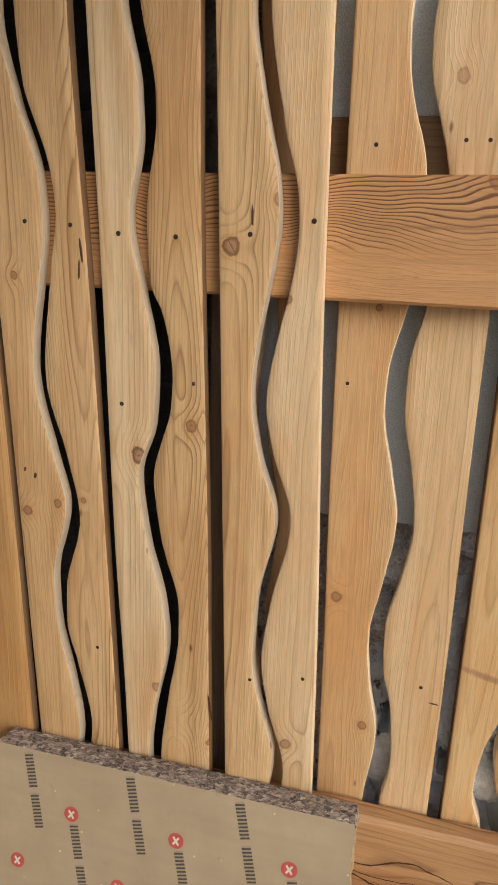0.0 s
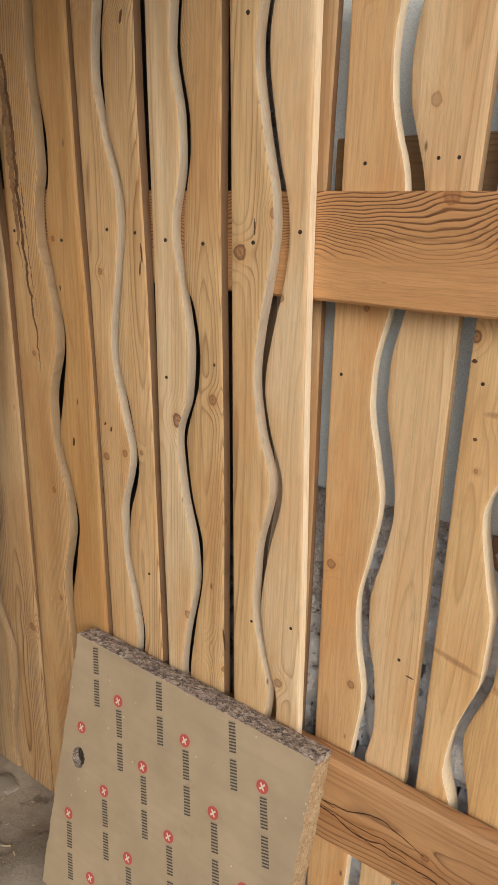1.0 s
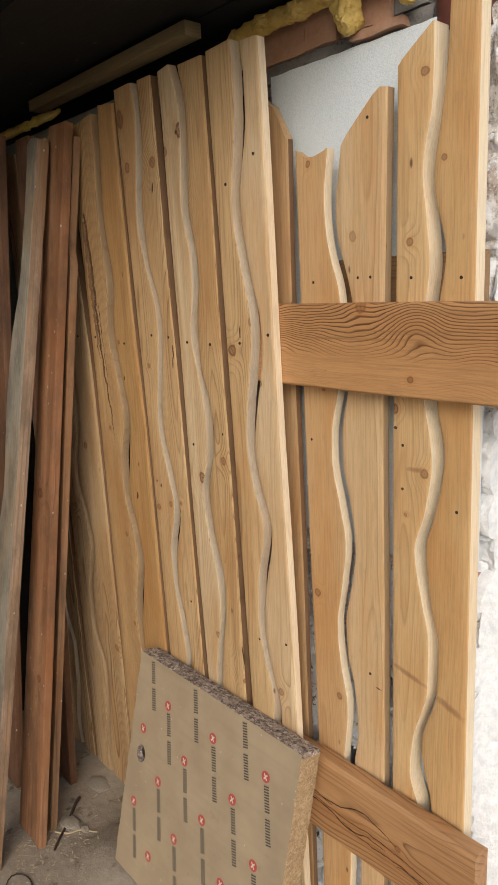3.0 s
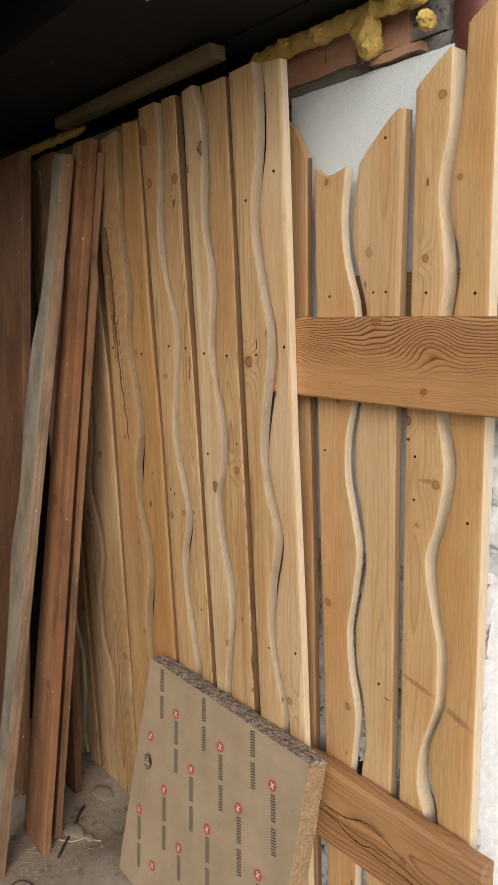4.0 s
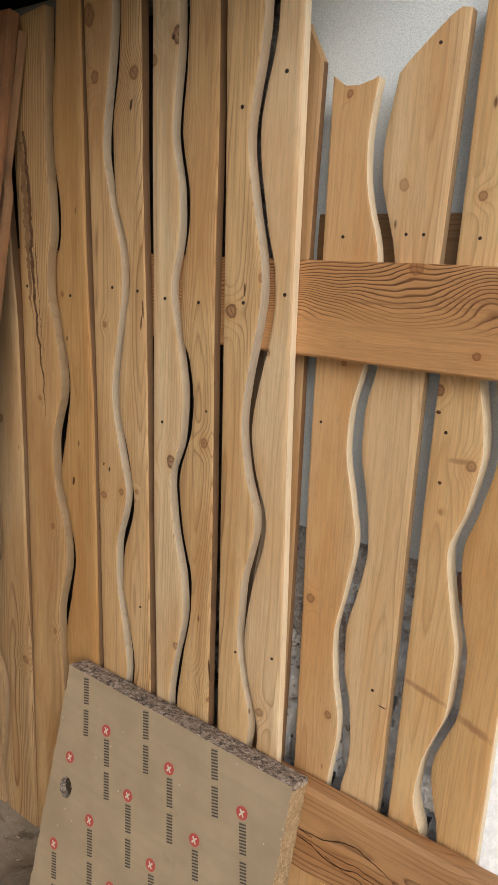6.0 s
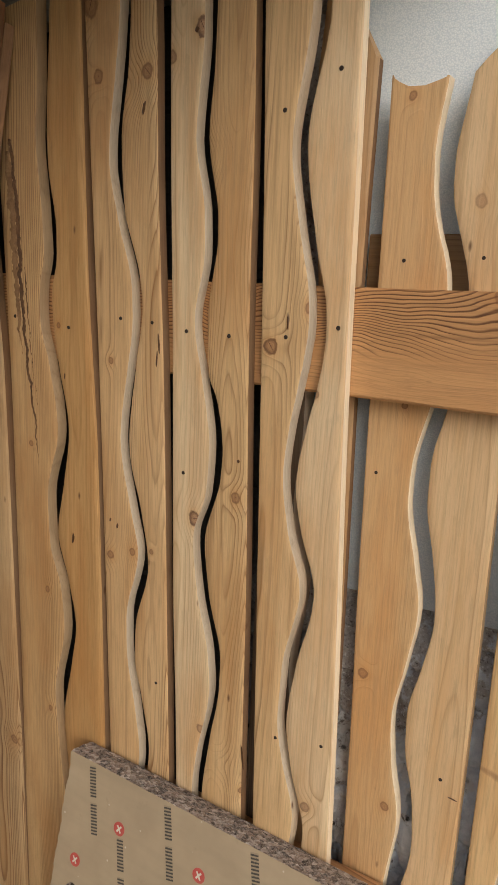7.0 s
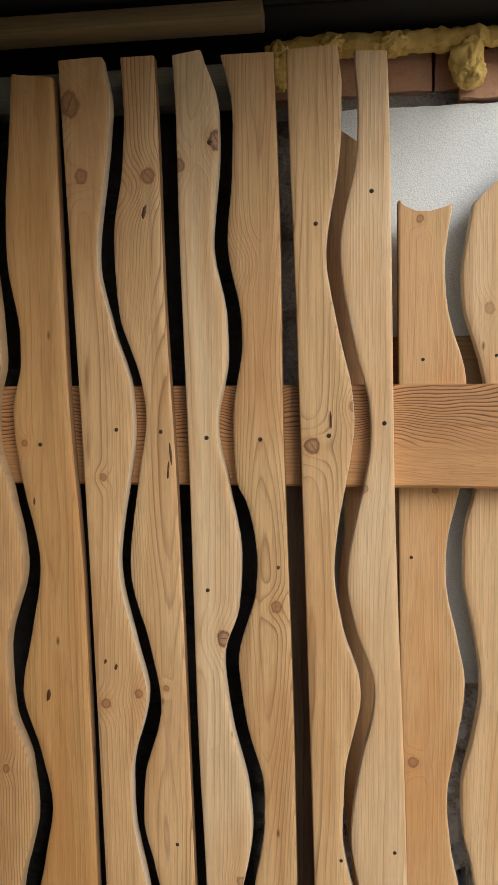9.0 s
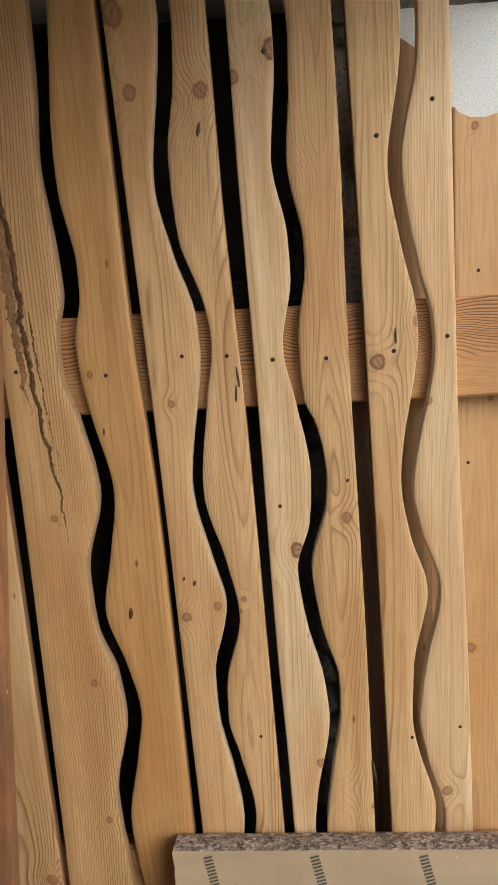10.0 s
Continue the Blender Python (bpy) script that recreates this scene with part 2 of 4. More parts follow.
def board_mesh(left, right, bottom, top, y0, thick, cols=6, step=0.014, rounding=0.0035, wavy="", seed=0, rough=0.0006):
    """A board on end: side lines left and right, top a line over the width (0 to 1), front at y0. wavy: the sides cut by hand."""
    fl, fr, ft = smooth_line(left), smooth_line(right), (lambda u: np.interp(u, [a for a, _ in top], [b for _, b in top]))
    tops = [b for _, b in top]
    z0 = min(tops) - 0.03
    zmax = max(tops)
    rows = list(np.arange(bottom, z0, step)) + list(np.linspace(z0, zmax, max(4, int((zmax - z0) / step) + 2)))
    bm = bmesh.new()
    rings = []
    b = rounding
    us = np.linspace(0, 1, cols)
    for v in rows:
        def place(u, inset, y):
            z = v if v <= z0 else z0 + (v - z0) / (zmax - z0) * (ft(u) - z0)
            xl, xr = fl(z), fr(z)
            jl = rough * (noise.noise(Vector((z * 90, seed * 3.1, 1))) + 0.8 * noise.noise(Vector((z * 25, seed * 1.7, 4)))) if "l" in wavy else 0
            jr = rough * (noise.noise(Vector((z * 90, seed * 2.3, 7))) + 0.8 * noise.noise(Vector((z * 25, seed * 5.7, 9)))) if "r" in wavy else 0
            xl, xr = xl + jl, xr + jr
            warp = 0.0012 * noise.noise(Vector((z * 1.3, seed * 0.37, u)))
            return bm.verts.new((xl + (xr - xl) * u + inset, y + warp, z))
        ring = [place(0, 0, y0 + thick), place(0, 0, y0 + b), place(0, 0.3 * b, y0 + 0.3 * b), place(0, b, y0)]
        ring += [place(u, 0, y0) for u in us[1:-1]]
        ring += [place(1, -b, y0), place(1, -0.3 * b, y0 + 0.3 * b), place(1, 0, y0 + b), place(1, 0, y0 + thick)]
        ring += [place(u, 0, y0 + thick) for u in us[-2:0:-1]]
        rings.append(ring)
    k = len(rings[0])
    side_l, side_r = (0, 1, 2), (cols + 3, cols + 4, cols + 5)
    for a, c in zip(rings, rings[1:]):
        for i in range(k):
            f = bm.faces.new((a[i], a[(i + 1) % k], c[(i + 1) % k], c[i]))
            if ("l" in wavy and i in (0, 1)) or ("r" in wavy and i in (cols + 4, cols + 3)):
                f.material_index = 1
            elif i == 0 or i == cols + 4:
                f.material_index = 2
    for ring in (rings[0], rings[-1]):
        bm.faces.new(ring)
    bmesh.ops.triangulate(bm, faces=[f for f in bm.faces if len(f.verts) > 4])
    return bm


def screw_mesh(r=0.0034):
    bm = bmesh.new()
    bmesh.ops.create_cone(bm, cap_ends=True, segments=10, radius1=r, radius2=r * 0.75, depth=0.0016, matrix=pose(0, 0, 0, 90))
    bmesh.ops.create_cone(bm, cap_ends=True, segments=6, radius1=r * 0.4, radius2=r * 0.4, depth=0.0022, matrix=pose(0, 0, 0, 90))
    me = bpy.data.meshes.new("screw")
    bm.to_mesh(me)
    bm.free()
    me.materials.append(SCREW)
    return me


SCREW_MESH = screw_mesh()


def screws(parent, places, y):
    for x, z in places:
        s = new("screw", SCREW_MESH)
        s.matrix_world = pose(x, y, z)
        s.parent = parent


def board(name, label, group, mat, left, right, bottom, top, y0=0.0005, thick=0.020, wavy="", seed=1, holes=(), rounding=0.0035, cols=6, edge=SAWN, side=None):
    ob = mesh_ob(name, board_mesh(left, right, bottom, top, y0, thick, cols, 0.014, rounding, wavy, seed), [mat, edge, side or GAP_SIDE])
    tagged(ob, label, "board", group)
    screws(ob, holes, y0 - 0.0003)
    return ob


# ---------------------------------------------------------------- the setting
def rubble_wall():
    """Grey rubble with brown earth and flaking limewash, whiter towards the open end."""
    n = Nodes("rubble_limewash", 0.92)
    sep = n.t.nodes.new("ShaderNodeSeparateXYZ")
    n.t.links.new(n.pos, sep.inputs[0])
    big = n.noise((7, 7, 7), (3, 7, 1), 4, 0.6)
    fine = n.noise((90, 90, 90), (9, 2, 5), 4, 0.7)
    stone = n.mix(n.ramp(big, [(0.35, 0.0), (0.65, 1.0)]), (0.58, 0.55, 0.52), (0.40, 0.31, 0.25))
    stone = n.mix(n.ramp(fine, [(0.35, 0.0), (0.7, 0.7)]), stone, (0.66, 0.64, 0.61))
    grit = n.noise((170, 170, 170), (5, 3, 8), 3, 0.7)
    stone = n.mix(n.ramp(grit, [(0.34, 0.85), (0.43, 0.0)]), stone, (0.10, 0.085, 0.07))
    stone = n.mix(n.ramp(grit, [(0.56, 0.0), (0.64, 0.9)]), stone, (0.84, 0.83, 0.81))
    clod = n.noise((38, 38, 38), (6, 1, 2), 4, 0.65)
    low = n.ramp(n.math("ADD", sep.outputs[2], n.math("MULTIPLY", big, 0.25)), [(0.87, 1.0), (0.93, 0.12)])
    stone = n.mix(n.math("MULTIPLY", n.ramp(clod, [(0.36, 0.85), (0.44, 0.0)]), low), stone, (0.07, 0.058, 0.048))
    stone = n.mix(n.math("MULTIPLY", n.ramp(clod, [(0.40, 0.0), (0.48, 0.95)]), low), stone, (0.86, 0.85, 0.83))
    # Near-black behind the left boards: the shade of the void as colour.
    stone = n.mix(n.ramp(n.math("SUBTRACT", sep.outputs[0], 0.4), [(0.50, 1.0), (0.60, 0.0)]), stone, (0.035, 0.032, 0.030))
    edge = n.math("ADD", sep.outputs[0], n.math("MULTIPLY", n.math("SUBTRACT", n.noise((17, 17, 17), (4, 4, 8), 5, 0.65), 0.5), 1.0))
    edge = n.math("ADD", edge, n.math("MULTIPLY", n.math("GREATER_THAN", sep.outputs[0], 1.495), 0.5))
    edge = n.math("ADD", edge, n.math("MULTIPLY", n.math("SUBTRACT", 0.75, sep.outputs[2]), 0.3))
    lime = n.ramp(n.math("SUBTRACT", edge, 0.74), [(0.47, 0.0), (0.52, 1.0)])
    col = n.mix(lime, stone, n.mix(n.ramp(n.noise((60, 60, 60), (7, 3, 3), 5, 0.7), [(0.40, 0.0), (0.60, 1.0)]), (0.80, 0.83, 0.86), (0.93, 0.95, 0.97)))
    n.bump(n.math("ADD", fine, big), 0.9, 0.006)
    return n.done(col)


FLOOR = plain("dusty_concrete", (0.29, 0.24, 0.18), (0.43, 0.365, 0.285), 16, 0.95, 0.7, 0.006, 0.0, (0.12, 0.095, 0.07))
SOIL = plain("yard_gravel", (0.36, 0.34, 0.31), (0.48, 0.46, 0.43), 12, 0.95, 0.5, 0.01)
WALL = rubble_wall()
# Near-black tones: the shade under the roof is put into planks and beam.
DIM_PLANKS = timber("unlit_planks", 5, ((0.034, 0.029, 0.021), (0.013, 0.011, 0.009)), along="x", rings=60, contrast=0.6, rough=0.85)
BLACK = timber("unlit_beam", 6, ((0.006, 0.0055, 0.005), (0.004, 0.0035, 0.0035)), along="x", rings=50, contrast=0.5, rough=0.8)


def slab(name, lo, hi, mat, label, category, bevel=0.0, kind="structure", group=""):
    bm = bmesh.new()
    box_into(bm, lo, hi, bevel, 2)
    return tagged(mesh_ob(name, bm, mat, None, bevel > 0), label, category, group, kind)


def sheet(name, nu, nv, place, mat, label, category):
    """A grid sheet from place(u, v), lying on solid ground or wall."""
    bm = bmesh.new()
    g = [[bm.verts.new(place(i / nu, j / nv)) for j in range(nv + 1)] for i in range(nu + 1)]
    for i in range(nu):
        for j in range(nv):
            bm.faces.new((g[i][j], g[i + 1][j], g[i + 1][j + 1], g[i][j + 1]))
    return tagged(mesh_ob(name, bm, mat), label, category, "", "structure")


def floor_height(x, y):
    h = 0.006 * noise.noise(Vector((x * 6, y * 6, 2))) + 0.003 * noise.noise(Vector((x * 25, y * 25, 5)))
    heap = max(0.0, 1 - abs(x - 0.98) / 0.5) ** 0.6 * math.exp(-((y + 0.16) / 0.10) ** 2)
    return h + 0.055 * min(1.0, heap * 1.3) - 0.006


def floor_place(u, v):
    x, y = -0.6 + 2.8 * u, -2.6 + 2.8 * v
    return (x, y, floor_height(x, y))


sheet("floor", 150, 150, floor_place, FLOOR, "dusty earth-strewn concrete floor of the shed", "floor")
slab("ground", (-60, -60, -0.3), (60, 60, -0.03), SOIL, "trodden pale gravel yard round the shed", "ground")


def wall_place(u, v):
    x = float(np.interp(u, (0.0, 0.08, 0.80, 1.0), (-0.6, 0.88, 1.66, 3.6)))
    z = 1.935 * v
    p = Vector((x * 7.5, 3.3, z * 9.5))
    p += 0.25 * Vector((noise.noise(p * 0.8), 0, noise.noise(p * 0.8 + Vector((7, 1, 3)))))
    d, _ = noise.voronoi(p)
    joint = min(1.0, (d[1] - d[0]) / 0.28)
    deep = 0.030 if x < 1.50 else 0.002
    y = 0.178 - deep * (joint ** 0.5) + 0.006 * noise.noise(Vector((x * 50, 1, z * 50))) + 0.004 * noise.noise(Vector((x * 130, 6, z * 130))) + 0.010 * noise.noise(Vector((x * 9, 4, z * 9)))
    y -= 0.036 * min(1.0, max(0.0, (1.0 - z) / 0.03)) * min(1.0, max(0.0, (1.53 - x) / 0.03))
    wob = 0.006 * noise.noise(Vector((x * 70, 2, z * 70)))
    for hx, hz, rx, rz in ((1.182, .455, .032, .062), (1.298, .700, .026, .024), (1.388, .475, .022, .034), (1.250, .650, .007, .022), (1.362, .588, .018, .017), (1.445, .64, .02, .02)):
        if abs(x - hx) < rx + wob and abs(z - hz) < rz + wob:
            y += 0.10
    crack = abs(x - 1.62 - 0.05 * noise.noise(Vector((z * 6, 1, 1)))) < 0.012 and z < 0.62
    return (x, y + (0.05 if crack else 0), z)


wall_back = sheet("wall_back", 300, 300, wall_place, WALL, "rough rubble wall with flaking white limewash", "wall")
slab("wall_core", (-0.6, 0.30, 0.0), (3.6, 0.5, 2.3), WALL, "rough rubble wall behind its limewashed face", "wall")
slab("wall_left", (-0.42, -2.6, 0.0), (-0.25, 0.24, 2.3), DIM_PLANKS, "dark boarded side wall of the shed", "wall")
# Unseen wall added behind the camera to keep light off the left boards.
slab("wall_front", (-0.42, -2.05, 0.0), (1.25, -1.9, 2.2), DIM_PLANKS, "unseen dark wall behind the camera, added to block light", "wall")


def ceiling():
    """Dark planks with gaps, over joists."""
    bm = bmesh.new()
    y = -0.72
    while y < 0.24:
        w = 0.14 + 0.02 * random.random()
        box_into(bm, (-0.6, y, 2.20 + 0.004 * random.random()), (1.372, min(y + w, 0.3), 2.235), 0.003)
        y += w + 0.004
    box_into(bm, (-0.6, -0.72, 2.236), (1.372, 0.3, 2.26))
    return tagged(mesh_ob("ceiling", bm, DIM_PLANKS), "near-black unlit plank ceiling of the shed", "ceiling", "", "structure")


ceiling()
slab("beam", (-0.42, -0.30, 2.035), (1.372, 0.02, 2.198), BLACK, "black unlit beam above the board cladding", "beam", 0.006, "structure")
# Added block that fills the unlit space above the bricks with black.
slab("lintel", (-0.42, 0.0225, 2.035), (1.372, 0.236, 2.198), BLACK, "black unlit block above the bricks", "lintel", 0.004, "structure")
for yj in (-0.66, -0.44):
    slab("joist", (-0.42, yj - 0.05, 2.10), (1.372, yj + 0.05, 2.198), DIM_PLANKS, "dark ceiling joist under the planks", "joist", 0.006, "structure", "ceiling joists")

# ---------------------------------------------------------------- board cladding on the rails
G1 = "boards of the wavy cladding"
WAVE = "honey-coloured pine board with a hand-sawn wavy edge"

A1R = [(1.968, 0.6925), (1.906, 0.7035), (1.849, 0.6995), (1.677, 0.6805), (1.584, 0.6995), (1.474, 0.7305), (1.431, 0.7325), (1.213, 0.7065), (1.093, 0.7295), (1.01, 0.7485), (0.876, 0.7215), (0.807, 0.7235), (0.695, 0.7445), (0.6, 0.7555), (0.42, 0.7285), (0.22, 0.7525), (0, 0.7355)]
A2L = [(1.968, .720), (1.889, .724), (1.807, .720), (1.709, .706), (1.601, .712), (1.490, .746), (1.439, .752), (1.345, .739), (1.209, .724), (1.084, .754), (.991, .770), (.866, .742), (.806, .740), (.735, .756), (.621, .777), (.42, .75), (.22, .775), (0, .758)]
B1R = [(1.97, 0.84), (1.889, 0.865), (1.833, 0.866), (1.696, 0.856), (1.589, 0.875), (1.531, 0.877), (1.427, 0.861), (1.346, 0.876), (1.227, 0.896), (1.151, 0.892), (1.07, 0.869), (0.969, 0.881), (0.872, 0.905), (0.803, 0.912), (0.661, 0.888), (0.585, 0.881), (0.4, 0.908), (0.2, 0.884), (0, 0.903)]
B2L = [(1.963, .869), (1.880, .886), (1.801, .885), (1.696, .878), (1.581, .898), (1.548, .899), (1.440, .885), (1.347, .889), (1.304, .908), (1.219, .921), (1.176, .918), (1.070, .892), (.968, .905), (.871, .930), (.823, .931), (.702, .914), (.585, .901), (.4, .93), (.2, .905), (0, .925)]
C1R = [(1.962, 1.037), (1.911, 1.043), (1.834, 1.042), (1.676, 1.022), (1.562, 1.041), (1.472, 1.061), (1.423, 1.064), (1.39, 1.06), (1.213, 1.036), (1.127, 1.048), (1.028, 1.076), (0.898, 1.053), (0.8, 1.05), (0.73, 1.063), (0.628, 1.088), (0.45, 1.07), (0.25, 1.09), (0, 1.07)]
C2L = [(1.957, 1.060), (1.871, 1.066), (1.825, 1.065), (1.683, 1.042), (1.538, 1.065), (1.456, 1.086), (1.415, 1.088), (1.197, 1.055), (1.136, 1.065), (1.027, 1.097), (.897, 1.073), (.800, 1.063), (.720, 1.076), (.606, 1.105), (.45, 1.088), (.25, 1.11), (0, 1.09)]
Z1R = [(1.95, 0.522), (1.824, 0.52), (1.716, 0.513), (1.602, 0.524), (1.525, 0.528), (1.46, 0.515), (1.411, 0.514), (1.326, 0.536), (1.208, 0.555), (1.073, 0.524), (0.979, 0.528), (0.89, 0.556), (0.811, 0.563), (0.655, 0.534), (0.514, 0.545), (0.3, 0.57), (0.1, 0.545)]
Z2L = [(1.95, 0.552), (1.892, 0.548), (1.722, 0.537), (1.678, 0.538), (1.561, 0.556), (1.524, 0.556), (1.451, 0.542), (1.41, 0.544), (1.343, 0.554), (1.208, 0.58), (1.098, 0.563), (1.007, 0.547), (0.91, 0.574), (0.82, 0.591), (0.747, 0.58), (0.601, 0.555), (0.514, 0.563), (0.3, 0.592), (0.1, 0.567)]
Y1R = [(1.95, .27), (1.75, .29), (1.55, .262), (1.42, .262), (1.237, .291), (1.153, .287), (.992, .248), (.882, .285), (.786, .301), (.622, .261), (.518, .263), (.384, .308), (.263, .301), (.081, .274), (0, .286)]
Y2L = [(z, x + 0.014) for z, x in Y1R]

board("wavy_board", WAVE + " and a knotty top", G1, timber("pine_c_left", 11, PINE, pith=(1.0, .06), knots=((1.003, 1.398, .013, .9), (1.063, 1.456, .009)), contrast=0.75),
      [(1.963, .964), (1.845, .968), (1.685, .975), (1.331, .988), (.872, 1.003), (0, 1.03)], C1R, 0.0, ((0, 1.962), (1, 1.965)), wavy="r", seed=1, y0=-0.003, thick=0.0235, holes=((1.027, 1.413), (1.007, 1.718), (1.048, .767)))
board("wavy_board", "pale straight-grained pine end board with a wavy edge", G1, timber("pine_c_right", 12, FRESH, pith=(1.13, .05), knots=((1.079, 1.335, .007), (1.107, .662, .010)), contrast=0.6),
      C2L, [(1.954, 1.106), (1.869, 1.110), (1.633, 1.116), (1.332, 1.123), (.798, 1.145), (0, 1.165)], 0.0, ((0, 1.957), (1, 1.954)), side=PALE_SAWN, wavy="l", seed=2, holes=((1.107, 1.431), (1.086, 1.762), (1.128, .783)))
board("wavy_board", WAVE + " and one dark knot", G1, timber("pine_b_left", 13, FRESH, pith=(.83, .05), knots=((.863, 1.843, .014, 1.0), (.807, 1.809, .010), (.870, 1.103, .013, 1.0), (.895, .718, .009)), contrast=0.7),
      [(1.969, .797), (1.885, .802), (1.731, .805), (1.346, .818), (.951, .828), (.708, .839), (0, .858)], B1R, 0.0, ((0, 1.966), (1, 1.971)), wavy="r", seed=3, holes=((.845, 1.409), (.845, 1.177)))
board("wavy_board", WAVE + " and swirling cathedral grain", G1, timber("pine_b_right", 14, PINE, pith=(.93, .03), knots=((.950, 1.155, .010), (.892, 1.667, .013, .25), (.936, .667, .013, .2), (.986, .633, .008)), wander=0.03, contrast=1.1),
      B2L, [(1.960, .946), (1.678, .956), (1.473, .959), (.960, .976), (.720, .981), (0, 1.0)], 0.0, ((0, 1.962), (1, 1.962)), wavy="l", seed=4, holes=((.926, 1.407),))
board("wavy_board", WAVE + " and round knots", G1, timber("pine_a_left", 15, HONEY, pith=(.66, .06), knots=((.642, 1.904, .018), (.658, 1.799, .012), (.683, .993, .010), (.735, 1.010, .008), (.684, 1.348, .006)), contrast=0.7),
      [(1.971, .625), (1.770, .634), (1.474, .648), (1.212, .659), (.694, .677), (0, .70)], A1R, 0.0, ((0, 1.968), (1, 1.97)), wavy="r", seed=5, holes=((.706, 1.421),))
board("wavy_board", WAVE + " and a resin streak", G1, timber("pine_a_right", 16, PINE, pith=(.78, .045), knots=((.760, 1.796, .013), (.779, 1.021, .005), (.735, 1.77, .012, .2)), wander=0.03),
      A2L, [(1.965, .771), (1.846, .776), (1.641, .782), (1.346, .798), (.860, .816), (0, .845)], 0.0, ((0, 1.967), (1, 1.967)), wavy="l", seed=6, holes=((.775, 1.418), (.794, .771)))
board("wavy_board", "pine board with a wavy edge and a strip of bark", G1, timber("pine_z_left", 17, ((0.59, 0.385, 0.19), (0.18, 0.075, 0.026)), contrast=0.9, pith=(.40, .07), knots=((.480, 1.171, .007), (.517, .879, .007), (.518, .614, .007)), wander=0.024),
      [(1.93, .40), (1.2, .428), (0, .432)], Z1R, 0.0, ((0, 1.925), (1, 1.94)), wavy="r", seed=7, edge=TAN_SAWN, y0=-0.003, thick=0.022, holes=((.445, 1.41),))
board("wavy_board", "orange-brown pine board with one rounded straight edge", G1, timber("pine_z_right", 18, ((0.57, 0.34, 0.14), (0.29, 0.125, 0.036)), pith=(.60, .09), knots=((.540, 1.023, .006), (.561, 1.40, .006)), contrast=0.5),
      Z2L, [(1.944, .618), (1.745, .623), (1.477, .631), (1.187, .650), (.577, .666), (0, .68)], 0.0, ((0, 1.951), (1, 1.944)), wavy="l", seed=8, y0=-0.003, thick=0.022, holes=((.586, 1.398),), rounding=0.006)
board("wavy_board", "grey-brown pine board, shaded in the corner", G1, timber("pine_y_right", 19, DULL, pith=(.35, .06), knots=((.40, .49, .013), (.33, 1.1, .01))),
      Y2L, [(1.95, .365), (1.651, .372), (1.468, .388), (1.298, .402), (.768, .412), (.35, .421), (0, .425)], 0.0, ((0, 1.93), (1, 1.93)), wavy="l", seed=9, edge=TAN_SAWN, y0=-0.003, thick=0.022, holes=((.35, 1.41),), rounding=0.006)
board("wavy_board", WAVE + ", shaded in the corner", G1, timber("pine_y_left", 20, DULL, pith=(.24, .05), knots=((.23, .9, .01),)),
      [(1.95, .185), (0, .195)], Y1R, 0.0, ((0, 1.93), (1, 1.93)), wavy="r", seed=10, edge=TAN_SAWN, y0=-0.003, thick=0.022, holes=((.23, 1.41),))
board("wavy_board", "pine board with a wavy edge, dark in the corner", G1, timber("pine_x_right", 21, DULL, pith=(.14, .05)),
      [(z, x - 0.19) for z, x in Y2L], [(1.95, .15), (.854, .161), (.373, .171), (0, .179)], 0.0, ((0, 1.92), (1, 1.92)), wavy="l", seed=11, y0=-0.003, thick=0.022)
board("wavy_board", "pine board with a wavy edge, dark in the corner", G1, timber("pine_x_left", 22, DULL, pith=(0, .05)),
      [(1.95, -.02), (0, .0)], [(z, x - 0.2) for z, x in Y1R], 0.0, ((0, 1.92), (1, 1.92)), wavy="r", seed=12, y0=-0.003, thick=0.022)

# boards behind the rails
YR = 0.066
D0R = [(1.8, 1.109), (1.528, 1.107), (1.184, 1.113), (0.935, 1.118), (0, 1.125)]
D1R = [(1.753, 1.209), (1.672, 1.2), (1.624, 1.202), (1.575, 1.212), (1.497, 1.234), (1.42, 1.238), (1.328, 1.227), (1.24, 1.209), (1.192, 1.208), (1.087, 1.228), (1.02, 1.24), (0.926, 1.229), (0.833, 1.215), (0.749, 1.223), (0.653, 1.24), (0.514, 1.228), (0.3, 1.243), (0, 1.223)]
D2L = [(1.758, 1.240), (1.648, 1.226), (1.612, 1.228), (1.562, 1.242), (1.498, 1.260), (1.42, 1.268), (1.327, 1.250), (1.241, 1.235), (1.194, 1.235), (1.107, 1.252), (1.050, 1.261), (1.009, 1.264), (.939, 1.254), (.847, 1.238), (.781, 1.241), (.708, 1.258), (.608, 1.266), (.521, 1.255), (.3, 1.27), (0, 1.25)]
E1R = [(1.90, 1.428), (1.803, 1.427), (1.690, 1.410), (1.608, 1.420), (1.548, 1.425), (1.494, 1.420), (1.40, 1.408), (1.323, 1.418), (1.215, 1.435), (1.121, 1.421), (1.051, 1.402), (.950, 1.419), (.879, 1.434), (.784, 1.433), (.662, 1.402), (.589, 1.396), (.505, 1.419), (.3, 1.43), (0, 1.40)]
E2L = [(1.95, 1.455), (1.825, 1.449), (1.676, 1.430), (1.559, 1.453), (1.491, 1.444), (1.40, 1.43), (1.325, 1.440), (1.226, 1.458), (1.126, 1.441), (1.057, 1.424), (.955, 1.436), (.879, 1.453), (.792, 1.452), (.662, 1.420), (.530, 1.444), (.3, 1.455), (0, 1.425)]
DM = [(1.9, 1.005), (1.7, 0.992), (1.5, 1.015), (1.28, 1.03), (1.15, 1.02), (1.0, 1.045), (.85, 1.03), (.7, 1.045), (.5, 1.03), (0, 1.03)]
